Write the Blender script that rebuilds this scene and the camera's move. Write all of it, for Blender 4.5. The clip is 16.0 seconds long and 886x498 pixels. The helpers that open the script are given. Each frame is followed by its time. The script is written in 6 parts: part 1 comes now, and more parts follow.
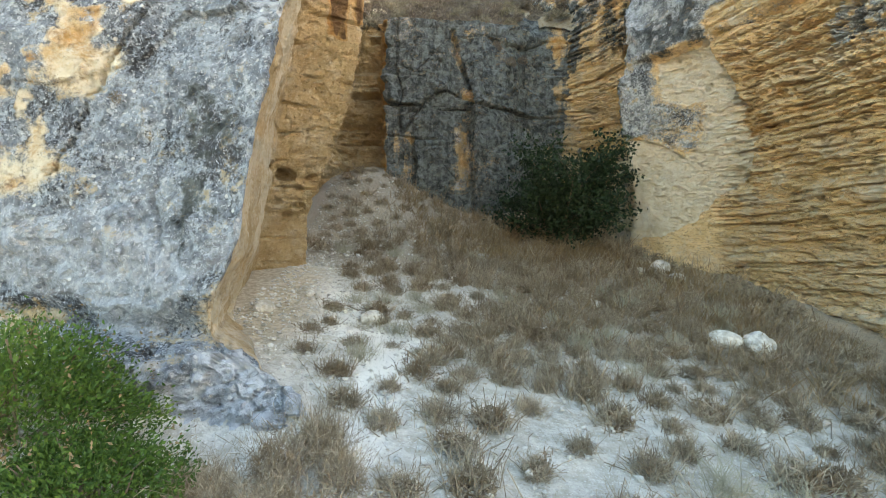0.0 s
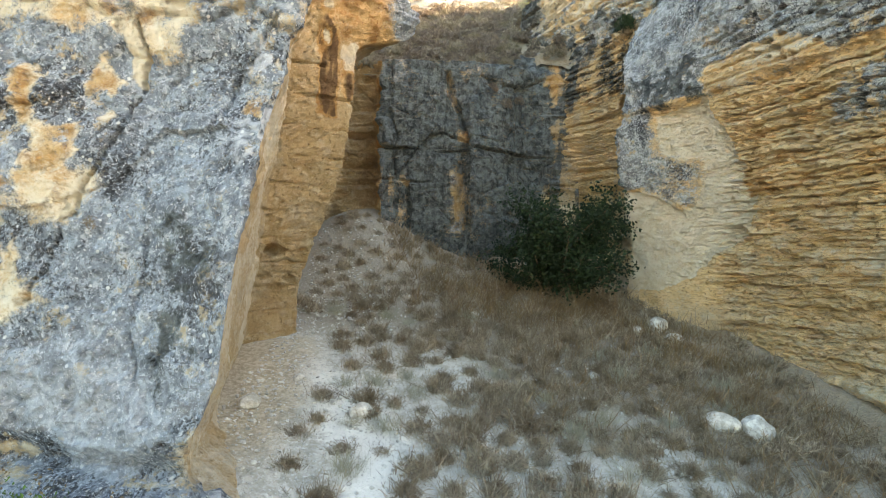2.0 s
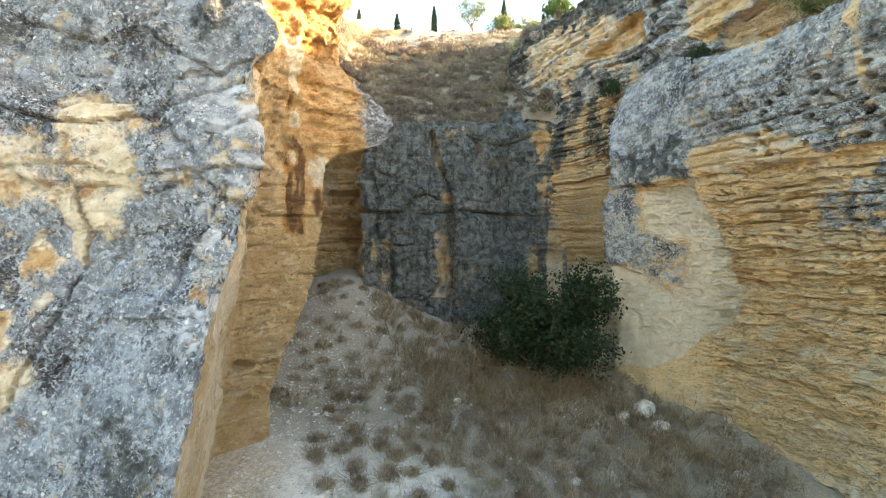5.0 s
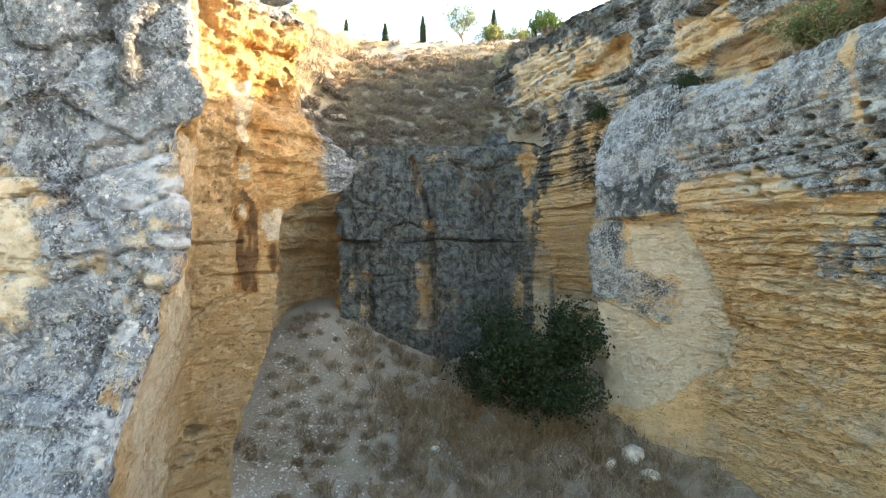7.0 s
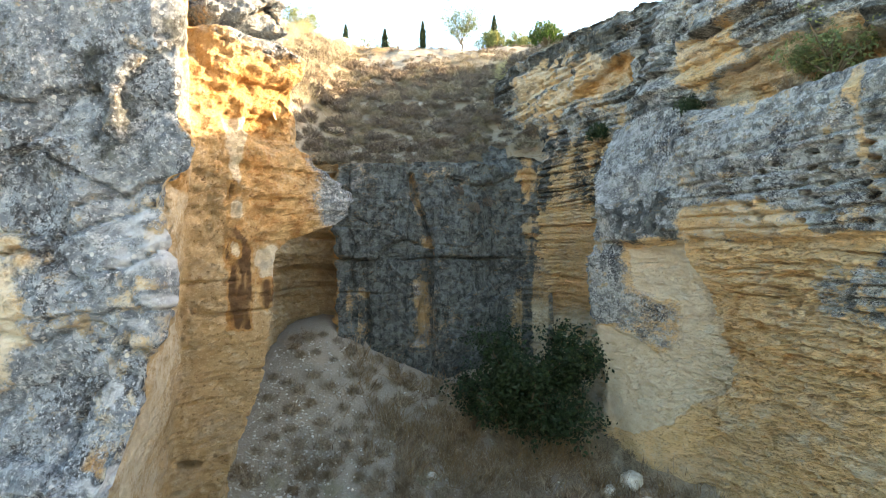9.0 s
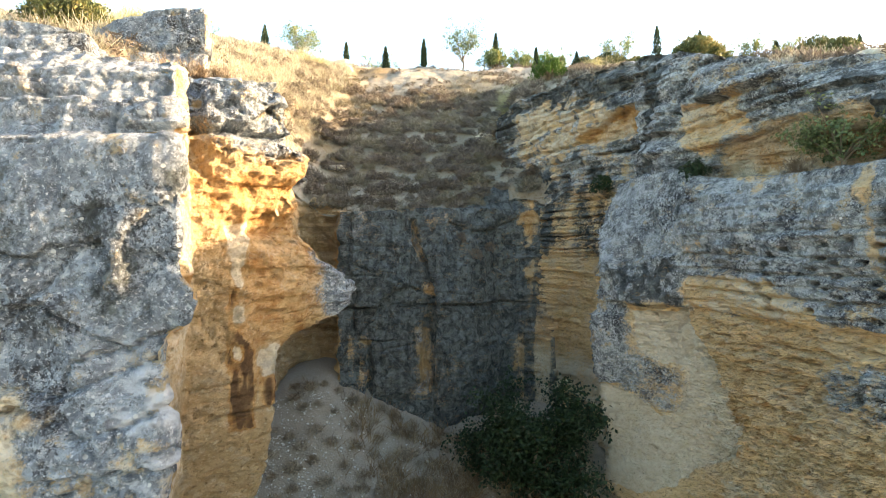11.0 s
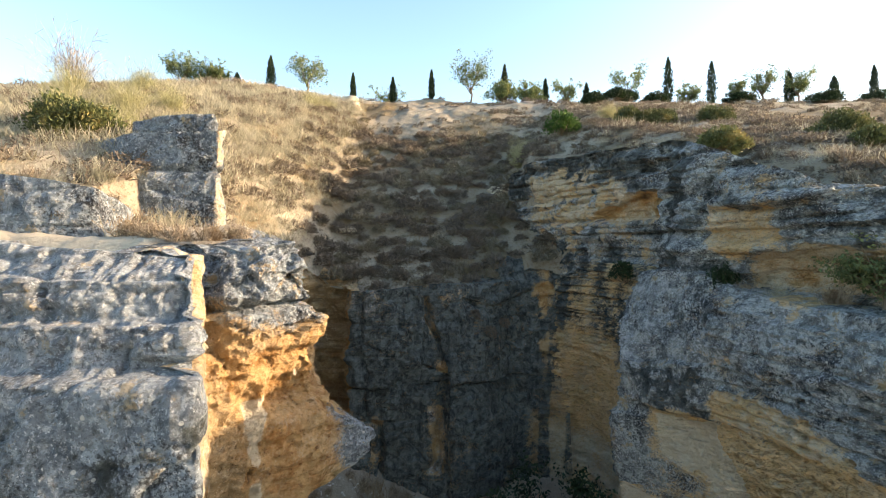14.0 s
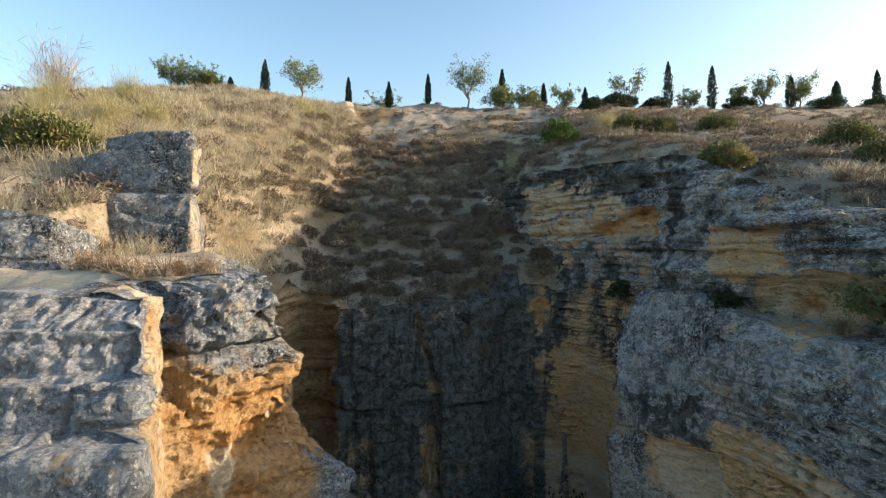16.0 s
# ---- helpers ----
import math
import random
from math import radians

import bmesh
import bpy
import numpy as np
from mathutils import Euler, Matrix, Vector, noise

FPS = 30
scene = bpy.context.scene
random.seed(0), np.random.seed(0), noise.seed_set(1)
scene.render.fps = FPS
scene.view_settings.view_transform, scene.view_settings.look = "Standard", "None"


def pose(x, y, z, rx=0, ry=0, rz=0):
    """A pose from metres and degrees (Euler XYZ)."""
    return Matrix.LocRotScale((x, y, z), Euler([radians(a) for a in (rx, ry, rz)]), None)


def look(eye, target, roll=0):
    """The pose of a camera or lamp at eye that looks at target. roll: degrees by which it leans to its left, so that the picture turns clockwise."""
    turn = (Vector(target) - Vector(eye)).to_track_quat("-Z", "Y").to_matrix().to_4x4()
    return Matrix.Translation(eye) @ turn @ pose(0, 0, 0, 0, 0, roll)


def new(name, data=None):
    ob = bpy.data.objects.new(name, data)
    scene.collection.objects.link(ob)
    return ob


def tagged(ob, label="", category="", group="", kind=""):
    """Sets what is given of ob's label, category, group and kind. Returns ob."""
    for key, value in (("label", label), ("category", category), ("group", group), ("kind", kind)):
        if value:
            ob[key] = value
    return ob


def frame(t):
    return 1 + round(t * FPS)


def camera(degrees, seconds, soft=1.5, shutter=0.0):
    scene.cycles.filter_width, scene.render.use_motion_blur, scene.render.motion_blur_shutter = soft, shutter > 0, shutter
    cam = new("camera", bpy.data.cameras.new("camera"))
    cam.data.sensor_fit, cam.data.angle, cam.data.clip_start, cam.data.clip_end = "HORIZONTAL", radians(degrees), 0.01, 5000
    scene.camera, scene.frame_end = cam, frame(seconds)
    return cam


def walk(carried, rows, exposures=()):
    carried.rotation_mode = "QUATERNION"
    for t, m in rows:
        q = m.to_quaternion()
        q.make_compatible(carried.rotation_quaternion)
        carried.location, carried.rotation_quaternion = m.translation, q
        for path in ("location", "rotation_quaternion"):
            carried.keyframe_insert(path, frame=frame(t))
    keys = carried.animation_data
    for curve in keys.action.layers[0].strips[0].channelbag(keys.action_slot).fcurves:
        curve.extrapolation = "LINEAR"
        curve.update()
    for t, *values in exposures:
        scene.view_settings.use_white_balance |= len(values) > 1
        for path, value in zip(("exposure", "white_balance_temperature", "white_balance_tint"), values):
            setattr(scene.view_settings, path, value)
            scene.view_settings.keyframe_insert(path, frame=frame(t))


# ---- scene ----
cam = camera(81.5, 16.0, 0.6)
METRES, EYE, TILT, LEAN, TURN = 10.0, 3.0, 0.0, 0.0, 0.0
ROWS = [
    (0.0, 0.0, 0.0, 0.0, -0.0, 0.0, -0.0),
    (0.5, 0.003, 0.0093, 0.0331, 0.06, -0.07, -0.13),
    (1.0, 0.0039, 0.0152, 0.0671, 0.05, -0.09, -0.11),
    (1.5, 0.0066, 0.0191, 0.1034, 0.01, -0.11, -0.14),
    (2.0, 0.0119, 0.0214, 0.142, -0.12, -0.16, -0.11),
    (2.5, 0.0125, 0.0241, 0.1799, -0.12, -0.14, -0.0),
    (3.0, 0.0149, 0.0283, 0.2164, -0.17, -0.17, 0.06),
    (3.5, 0.0224, 0.0314, 0.2495, -0.28, -0.17, 0.08),
    (4.0, 0.0297, 0.0339, 0.2781, -0.32, -0.14, 0.18),
    (6.5, 0.0897, 0.1063, 0.4145, -0.61, -0.29, 0.48),
    (7.0, 0.0996, 0.1185, 0.4244, -0.69, -0.1, 0.62),
    (7.5, 0.1056, 0.1268, 0.4267, -0.79, 0.07, 0.62),
    (8.0, 0.1058, 0.1301, 0.4337, -0.77, -0.02, 0.54),
    (10.5, 0.1021, 0.1372, 0.5943, -0.69, -0.74, 0.32),
    (11.0, 0.0996, 0.1422, 0.6304, -0.72, -0.81, 0.3),
    (11.5, 0.0952, 0.1474, 0.6695, -0.74, -0.88, 0.28),
    (12.0, 0.0897, 0.1523, 0.7059, -0.73, -1.0, 0.23),
    (12.5, 0.0818, 0.1602, 0.7457, -0.69, -1.02, 0.18),
    (13.0, 0.0727, 0.1673, 0.7837, -0.56, -1.08, 0.21),
    (13.5, 0.0692, 0.1748, 0.8196, -0.58, -1.06, 0.1),
    (14.0, 0.0679, 0.1829, 0.8555, -0.48, -1.05, 0.1),
    (14.5, 0.0688, 0.1908, 0.8859, -0.41, -1.08, 0.1),
    (15.0, 0.0705, 0.2017, 0.8993, -0.39, -1.14, 0.12),
    (15.5, 0.0762, 0.2152, 0.9017, -0.38, -1.13, 0.1),
    (16.0, 0.0896, 0.2305, 0.897, -0.49, -1.01, 0.04),
]
EXPOSURES = [(0, 3.68, 11700, 20), (4, 3.6, 11000, 19), (7, 3.5, 10300, 18), (11, 3.0, 9700, 17), (13.5, 2.28, 9000, 17), (16, 1.49, 8500, 15)]
walk(cam, [(t, pose(0, 0, EYE, TILT, LEAN, TURN) @ pose(METRES * x, METRES * y, METRES * z, 90 + pitch, roll, yaw)) for t, x, y, z, yaw, pitch, roll in ROWS], EXPOSURES)

# ---- light ----
SUN_EL, SUN_AZ = 15.0, 3.0            # degrees; azimuth from +x towards +y
sun_dir = Vector((math.cos(radians(SUN_EL)) * math.cos(radians(SUN_AZ)), math.cos(radians(SUN_EL)) * math.sin(radians(SUN_AZ)), math.sin(radians(SUN_EL))))
world = bpy.data.worlds.new("sky")
scene.world = world
world.use_nodes = True
wn = world.node_tree
wn.nodes.clear()
sky = wn.nodes.new("ShaderNodeTexSky")
sky.sky_type, sky.sun_disc = "NISHITA", False
sky.sun_elevation, sky.sun_rotation = radians(SUN_EL), radians(90 - SUN_AZ)
sky.air_density, sky.dust_density, sky.ozone_density = 1.0, 1.6, 2.5
bg = wn.nodes.new("ShaderNodeBackground")
bg.inputs["Strength"].default_value = 0.15
wo = wn.nodes.new("ShaderNodeOutputWorld")
hs = wn.nodes.new("ShaderNodeHueSaturation")
hs.inputs["Hue"].default_value, hs.inputs["Saturation"].default_value = 0.497, 1.15
wn.links.new(sky.outputs[0], hs.inputs["Color"])
wn.links.new(hs.outputs[0], bg.inputs[0])
wn.links.new(bg.outputs[0], wo.inputs[0])
sun = new("sun", bpy.data.lights.new("sun", "SUN"))
sun.data.energy, sun.data.angle, sun.data.color = 2.7, radians(0.53), (1.0, 0.88, 0.72)
sun.matrix_world = look(sun_dir * 50, (0, 0, 0))

# ---- noise on arrays ----
def hashed(ix, iy, iz, seed):
    n = (ix.astype(np.int64) * 374761393 + iy.astype(np.int64) * 668265263 + iz.astype(np.int64) * 1274126177 + seed * 974711) & 0xFFFFFFFF
    n = ((n ^ (n >> 13)) * 1274126177) & 0xFFFFFFFF
    n = ((n ^ (n >> 16)) * 2246822519) & 0xFFFFFFFF
    return ((n ^ (n >> 15)) & 0xFFFFFF) / float(0xFFFFFF)


def vnoise(p, seed=0):
    """Smooth noise from -1 to 1 at the points p (n x 3)."""
    i = np.floor(p).astype(np.int64)
    f = p - i
    f = f * f * f * (f * (f * 6 - 15) + 10)
    out = np.zeros(len(p))
    for dx in (0, 1):
        wx = f[:, 0] if dx else 1 - f[:, 0]
        for dy in (0, 1):
            wy = f[:, 1] if dy else 1 - f[:, 1]
            for dz in (0, 1):
                wz = f[:, 2] if dz else 1 - f[:, 2]
                out += wx * wy * wz * hashed(i[:, 0] + dx, i[:, 1] + dy, i[:, 2] + dz, seed)
    return out * 2 - 1


def fbm(p, octaves=4, seed=0, gain=0.5):
    out, a, tot = np.zeros(len(p)), 1.0, 0.0
    q = np.array(p, float)
    for k in range(octaves):
        out += a * vnoise(q, seed + k * 17)
        tot += a
        a *= gain
        q = q * 2.03 + 11.7
    return out / tot


def cells(p, seed=0):
    """Cell noise: distance to the nearest and second nearest seed, and the nearest one's own number."""
    i = np.floor(p).astype(np.int64)
    d1, d2, own = np.full(len(p), 9.0), np.full(len(p), 9.0), np.zeros(len(p))
    for dx in (-1, 0, 1):
        for dy in (-1, 0, 1):
            for dz in (-1, 0, 1):
                c = i + np.array((dx, dy, dz))
                s = np.stack([hashed(c[:, 0], c[:, 1], c[:, 2], seed + k) for k in (1, 2, 3)], 1)
                d = np.linalg.norm(c + s - p, axis=1)
                near = d < d1
                d2 = np.where(near, d1, np.minimum(d2, d))
                own = np.where(near, s[:, 0], own)
                d1 = np.where(near, d, d1)
    return d1, d2, own


def step(a, b, x):
    t = np.clip((x - a) / (b - a), 0, 1)
    return t * t * (3 - 2 * t)


def band(lo, hi, soft, x):
    return step(lo - soft, lo + soft, x) * (1 - step(hi - soft, hi + soft, x))


def sc(p, a, b, c):
    return p * np.array((a, b, c))


def crack(px, pz, line, width):
    """1 on a polyline in a plane, falling to 0 at width."""
    best = np.full(len(px), 9.0)
    for (x0, z0), (x1, z1) in zip(line[:-1], line[1:]):
        dx, dz = x1 - x0, z1 - z0
        t = np.clip(((px - x0) * dx + (pz - z0) * dz) / (dx * dx + dz * dz), 0, 1)
        best = np.minimum(best, np.hypot(px - x0 - t * dx, pz - z0 - t * dz))
    return 1 - step(0.25 * width, width, best)


def inlay(a, b, poly, soft, wobble=0.0):
    """1 within a polygon of a plane, 0 outside, over a ragged border."""
    hit, best = np.zeros(len(a), bool), np.full(len(a), 99.0)
    for (a0, b0), (a1, b1) in zip(poly, poly[1:] + poly[:1]):
        hit ^= ((b0 > b) != (b1 > b)) & (a < (a1 - a0) * (b - b0) / (b1 - b0 + 1e-9) + a0)
        da, db = a1 - a0, b1 - b0
        t = np.clip(((a - a0) * da + (b - b0) * db) / (da * da + db * db), 0, 1)
        best = np.minimum(best, np.hypot(a - a0 - t * da, b - b0 - t * db))
    return step(-soft, soft, np.where(hit, best, -best) + wobble)


# ---- materials ----
class Nodes:
    """Short ways to wire a node material."""

    def __init__(self, name):
        self.mat = bpy.data.materials.new(name)
        self.mat.use_nodes = True
        self.t = self.mat.node_tree
        self.t.nodes.clear()
        self.out = self.t.nodes.new("ShaderNodeOutputMaterial")
        self.bsdf = self.t.nodes.new("ShaderNodeBsdfPrincipled")
        self.t.links.new(self.bsdf.outputs[0], self.out.inputs[0])
        self.bsdf.inputs["Specular IOR Level"].default_value = 0.25
        self.co = self.t.nodes.new("ShaderNodeNewGeometry").outputs["Position"]

    def link(self, a, b):
        self.t.links.new(a, b)

    def put(self, socket, v):
        if isinstance(v, bpy.types.NodeSocket):
            self.link(v, socket)
        else:
            socket.default_value = v

    def scaled(self, x, y, z):
        n = self.t.nodes.new("ShaderNodeVectorMath")
        n.operation = "MULTIPLY"
        self.link(self.co, n.inputs[0])
        n.inputs[1].default_value = (x, y, z)
        return n.outputs[0]

    def noise(self, scale, detail=5, rough=0.6, vec=None, warp=0.0):
        n = self.t.nodes.new("ShaderNodeTexNoise")
        self.link(vec or self.co, n.inputs["Vector"])
        n.inputs["Scale"].default_value, n.inputs["Detail"].default_value = scale, detail
        n.inputs["Roughness"].default_value, n.inputs["Distortion"].default_value = rough, warp
        return n.outputs["Fac"]

    def voro(self, scale, feature="F1", vec=None):
        n = self.t.nodes.new("ShaderNodeTexVoronoi")
        n.feature = feature
        self.link(vec or self.co, n.inputs["Vector"])
        n.inputs["Scale"].default_value = scale
        return n.outputs["Distance"]

    def math(self, op, a, b=0.0, clamp=False):
        n = self.t.nodes.new("ShaderNodeMath")
        n.operation, n.use_clamp = op, clamp
        self.put(n.inputs[0], a)
        self.put(n.inputs[1], b)
        return n.outputs[0]

    def ramp(self, fac, lo, hi, a=0.0, b=1.0):
        n = self.t.nodes.new("ShaderNodeMapRange")
        n.interpolation_type = "SMOOTHSTEP"
        self.put(n.inputs["Value"], fac)
        for key, v in (("From Min", lo), ("From Max", hi), ("To Min", a), ("To Max", b)):
            n.inputs[key].default_value = v
        return n.outputs["Result"]

    def mix(self, fac, a, b, kind="MIX"):
        n = self.t.nodes.new("ShaderNodeMix")
        n.data_type, n.blend_type = "RGBA", kind
        self.put(n.inputs[0], fac)
        for s, v in ((n.inputs[6], a), (n.inputs[7], b)):
            self.put(s, v if isinstance(v, bpy.types.NodeSocket) else (*v, 1.0))
        return n.outputs[2]

    def attr(self, name):
        n = self.t.nodes.new("ShaderNodeAttribute")
        n.attribute_name = name
        s = self.t.nodes.new("ShaderNodeSeparateColor")
        self.link(n.outputs["Color"], s.inputs[0])
        return s.outputs[0], s.outputs[1], s.outputs[2], n.outputs["Alpha"]

    def chance(self):
        return self.t.nodes.new("ShaderNodeObjectInfo").outputs["Random"]

    def island(self):
        return self.t.nodes.new("ShaderNodeNewGeometry").outputs["Random Per Island"]

    def bump(self, height, strength=0.4, distance=0.02):
        n = self.t.nodes.new("ShaderNodeBump")
        n.inputs["Strength"].default_value, n.inputs["Distance"].default_value = strength, distance
        self.link(height, n.inputs["Height"])
        self.link(n.outputs[0], self.bsdf.inputs["Normal"])

    def done(self, colour, rough=0.9):
        self.put(self.bsdf.inputs["Base Color"], colour)
        self.put(self.bsdf.inputs["Roughness"], rough)
        return self.mat


def rock_material(name, tan, tan2, lichen_dark=(0.066, 0.073, 0.082), lichen_mid=(0.175, 0.206, 0.232), lichen_pale=(0.305, 0.358, 0.395), black=0.032, bedded=1.0):
    """Limestone: bare stone in tan layers; zone r: grey lichen crust, g: black crust, b: rust, alpha: fresh cream stone."""
    n = Nodes(name)
    lich, dark, rust, cream = n.attr("zone")
    mid, fine = n.noise(5, 8, 0.68), n.noise(24, 7, 0.75)
    beds = n.noise(1.0, 8, 0.7, n.scaled(2.2, 2.2, 3.0 + 2.0 * bedded), 0.4)
    thin = n.noise(1.0, 6, 0.7, n.scaled(9.0 + 9 * (1 - bedded), 9.0 + 9 * (1 - bedded), 34.0 - 15 * (1 - bedded)), 0.3)
    pits = n.noise(15, 6, 0.75)
    bare = n.mix(n.ramp(beds, 0.36, 0.64), tan2, tan)
    bare = n.mix(n.ramp(mid, 0.50, 0.72), bare, (0.66, 0.53, 0.36))
    bare = n.mix(n.ramp(thin, 0.54, 0.60, 0, 0.30 + 0.2 * bedded), bare, (0.33, 0.215, 0.11))
    bare = n.mix(n.ramp(pits, 0.57, 0.63, 0, 0.65), bare, (0.21, 0.135, 0.07))
    bare = n.mix(n.ramp(n.noise(38, 5, 0.7), 0.57, 0.63, 0, 0.55), bare, (0.72, 0.60, 0.43))
    bare = n.mix(n.ramp(n.noise(1.3, 8, 0.72), 0.48, 0.68, 0, 0.5), bare, (0.50, 0.43, 0.34))
    creamy = n.mix(n.ramp(mid, 0.35, 0.7), (0.65, 0.545, 0.39), (0.73, 0.66, 0.53))
    creamy = n.mix(n.ramp(fine, 0.54, 0.70, 0, 0.5), creamy, (0.40, 0.31, 0.19))
    creamy = n.mix(n.ramp(n.noise(2.6, 8, 0.7), 0.56, 0.70, 0, 0.55), creamy, (0.40, 0.37, 0.32))
    rusty = n.mix(n.ramp(n.noise(3.2, 8, 0.72), 0.36, 0.62), (0.42, 0.21, 0.075), (0.62, 0.40, 0.20))
    rusty = n.mix(n.ramp(pits, 0.55, 0.70, 0, 0.7), rusty, (0.16, 0.08, 0.035))
    rusty = n.mix(n.ramp(rust, 0.95, 1.5, 0, 0.9), rusty, (0.11, 0.058, 0.03))
    soft = n.math("ADD", n.math("MULTIPLY", n.math("SUBTRACT", n.noise(2.1, 9, 0.75), 0.5), 1.4), n.math("MULTIPLY", n.math("SUBTRACT", fine, 0.5), 1.1))

    layer = n.math("MULTIPLY", n.math("SUBTRACT", beds, 0.5), 0.9 * bedded)

    def mask(v, sharp=0.22, layered=False):
        v = n.math("ADD", v, soft)
        return n.ramp(n.math("ADD", v, layer) if layered else v, 0.5 - sharp, 0.5 + sharp)
    col = n.mix(mask(cream), bare, creamy)
    col = n.mix(mask(rust, 0.3), col, rusty)
    # lichen: pale and grey crusts, black spots in drifts, white discs, ochre stains
    tone = n.noise(4.6, 11, 0.74, None, 0.8)
    drift = n.noise(1.1, 6, 0.7)
    crust = n.mix(n.ramp(tone, 0.43, 0.56), lichen_mid, lichen_pale)
    crust = n.mix(n.ramp(n.noise(3.0, 10, 0.74, None, 0.5), 0.515, 0.565, 0, 0.48), crust, tuple(1.5 * c for c in lichen_dark))
    crust = n.mix(n.ramp(n.noise(7.0, 9, 0.72, None, 0.4), 0.545, 0.595, 0, 0.5), crust, (0.56, 0.60, 0.62))
    crust = n.mix(n.ramp(n.noise(13, 9, 0.8), 0.54, 0.59, 0, 0.6), crust, lichen_dark)
    spots = n.math("ADD", n.noise(21, 8, 0.75), n.math("MULTIPLY", n.math("SUBTRACT", drift, 0.54), 1.1))
    crust = n.mix(n.ramp(spots, 0.52, 0.56, 0, 0.85), crust, lichen_dark)
    crust = n.mix(n.ramp(spots, 0.59, 0.64), crust, (0.04, 0.042, 0.045))
    crust = n.mix(n.ramp(n.noise(28, 5, 0.7, n.scaled(1.0, 1.07, 0.93)), 0.575, 0.62, 0, 0.7), crust, (0.64, 0.68, 0.70))
    crust = n.mix(n.ramp(n.noise(48, 5, 0.7), 0.59, 0.63, 0, 0.45), crust, (0.05, 0.052, 0.055))
    crust = n.mix(n.ramp(n.voro(4.5), 0.11, 0.085, 0, 0.8), crust, (0.66, 0.67, 0.63))
    crust = n.mix(n.ramp(n.noise(2.3, 8, 0.75), 0.57, 0.66, 0, 0.8), crust, (0.46, 0.34, 0.19))
    crust = n.mix(n.math("MULTIPLY", n.ramp(lich, 1.0, 1.5), n.ramp(tone, 0.36, 0.46, 0.35, 0.9)), crust, (0.60, 0.63, 0.655))
    col = n.mix(mask(lich, 0.22, True), col, crust)
    runs = n.noise(1.0, 8, 0.72, n.scaled(5.0, 5.0, 0.7), 0.2)
    sooty = n.mix(n.ramp(n.math("ADD", n.math("MULTIPLY", tone, 0.7), n.math("MULTIPLY", runs, 0.3)), 0.40, 0.60), (black * 0.92, black * 1.04, black * 1.0), (black * 4.0, black * 4.6, black * 4.5))
    sooty = n.mix(n.ramp(n.noise(19, 9, 0.8), 0.59, 0.64, 0, 0.7), sooty, (0.36, 0.37, 0.36))
    sooty = n.mix(n.ramp(n.noise(3.0, 9, 0.78, n.scaled(1, 1, 2.2)), 0.56, 0.66, 0, 0.7), sooty, (0.27, 0.19, 0.105))
    col = n.mix(mask(dark, 0.22, True), col, sooty)
    h = n.math("ADD", n.math("MULTIPLY", mid, 1.0), n.math("ADD", n.math("MULTIPLY", fine, 0.5), n.math("MULTIPLY", thin, 0.2)))
    h = n.math("SUBTRACT", h, n.ramp(pits, 0.55, 0.64, 0, 0.85))
    ledge = n.noise(1.0, 3, 0.6, n.scaled(4.0, 4.0, 19.0), 0.15)
    h = n.math("ADD", h, n.ramp(ledge, 0.44, 0.56, 0, 0.15 * bedded))
    h = n.math("ADD", h, n.math("MULTIPLY", n.noise(60, 5, 0.75), 0.25))
    n.bump(h, 1.0, 0.10)
    return n.done(col, 0.92)


rock_left = rock_material("weathered limestone", (0.59, 0.415, 0.235), (0.47, 0.315, 0.165), bedded=0.06)
rock_back = rock_material("stained limestone", (0.54, 0.37, 0.20), (0.43, 0.28, 0.145), lichen_mid=(0.13, 0.15, 0.16), lichen_pale=(0.36, 0.395, 0.41), black=0.043)
rock_right = rock_material("bedded limestone", (0.78, 0.55, 0.31), (0.66, 0.44, 0.22), lichen_mid=(0.20, 0.217, 0.21), lichen_pale=(0.44, 0.475, 0.46))


def soil_material():
    n = Nodes("pale quarry soil")
    bare, litter, earth, _ = n.attr("zone")
    big, mid, fine = n.noise(0.8, 5), n.noise(6, 6, 0.65), n.noise(30, 5, 0.7)
    stones = n.voro(26)
    col = n.mix(n.ramp(mid, 0.35, 0.65), (0.40, 0.365, 0.305), (0.585, 0.55, 0.485))
    col = n.mix(n.ramp(stones, 0.30, 0.12, 0, 0.7), col, (0.70, 0.68, 0.63))
    col = n.mix(n.ramp(n.math("ADD", bare, n.math("SUBTRACT", mid, 0.5)), 0.3, 0.8), col, (0.70, 0.665, 0.60))
    soft = n.math("MULTIPLY", n.math("SUBTRACT", n.math("ADD", mid, fine), 1.0), 0.9)
    col = n.mix(n.ramp(n.math("ADD", litter, soft), 0.4, 0.95, 0, 0.8), col, (0.22, 0.165, 0.115))
    col = n.mix(n.ramp(n.math("ADD", earth, soft), 0.3, 0.8, 0, 0.75), col, n.mix(n.ramp(n.noise(12, 7, 0.75), 0.42, 0.58), (0.30, 0.225, 0.14), (0.50, 0.40, 0.28)))
    col = n.mix(n.ramp(fine, 0.56, 0.72, 0, 0.5), col, (0.2, 0.17, 0.13))
    n.bump(n.math("ADD", n.math("MULTIPLY", stones, -0.7), n.math("ADD", mid, fine)), 0.7, 0.04)
    return n.done(col, 0.95)


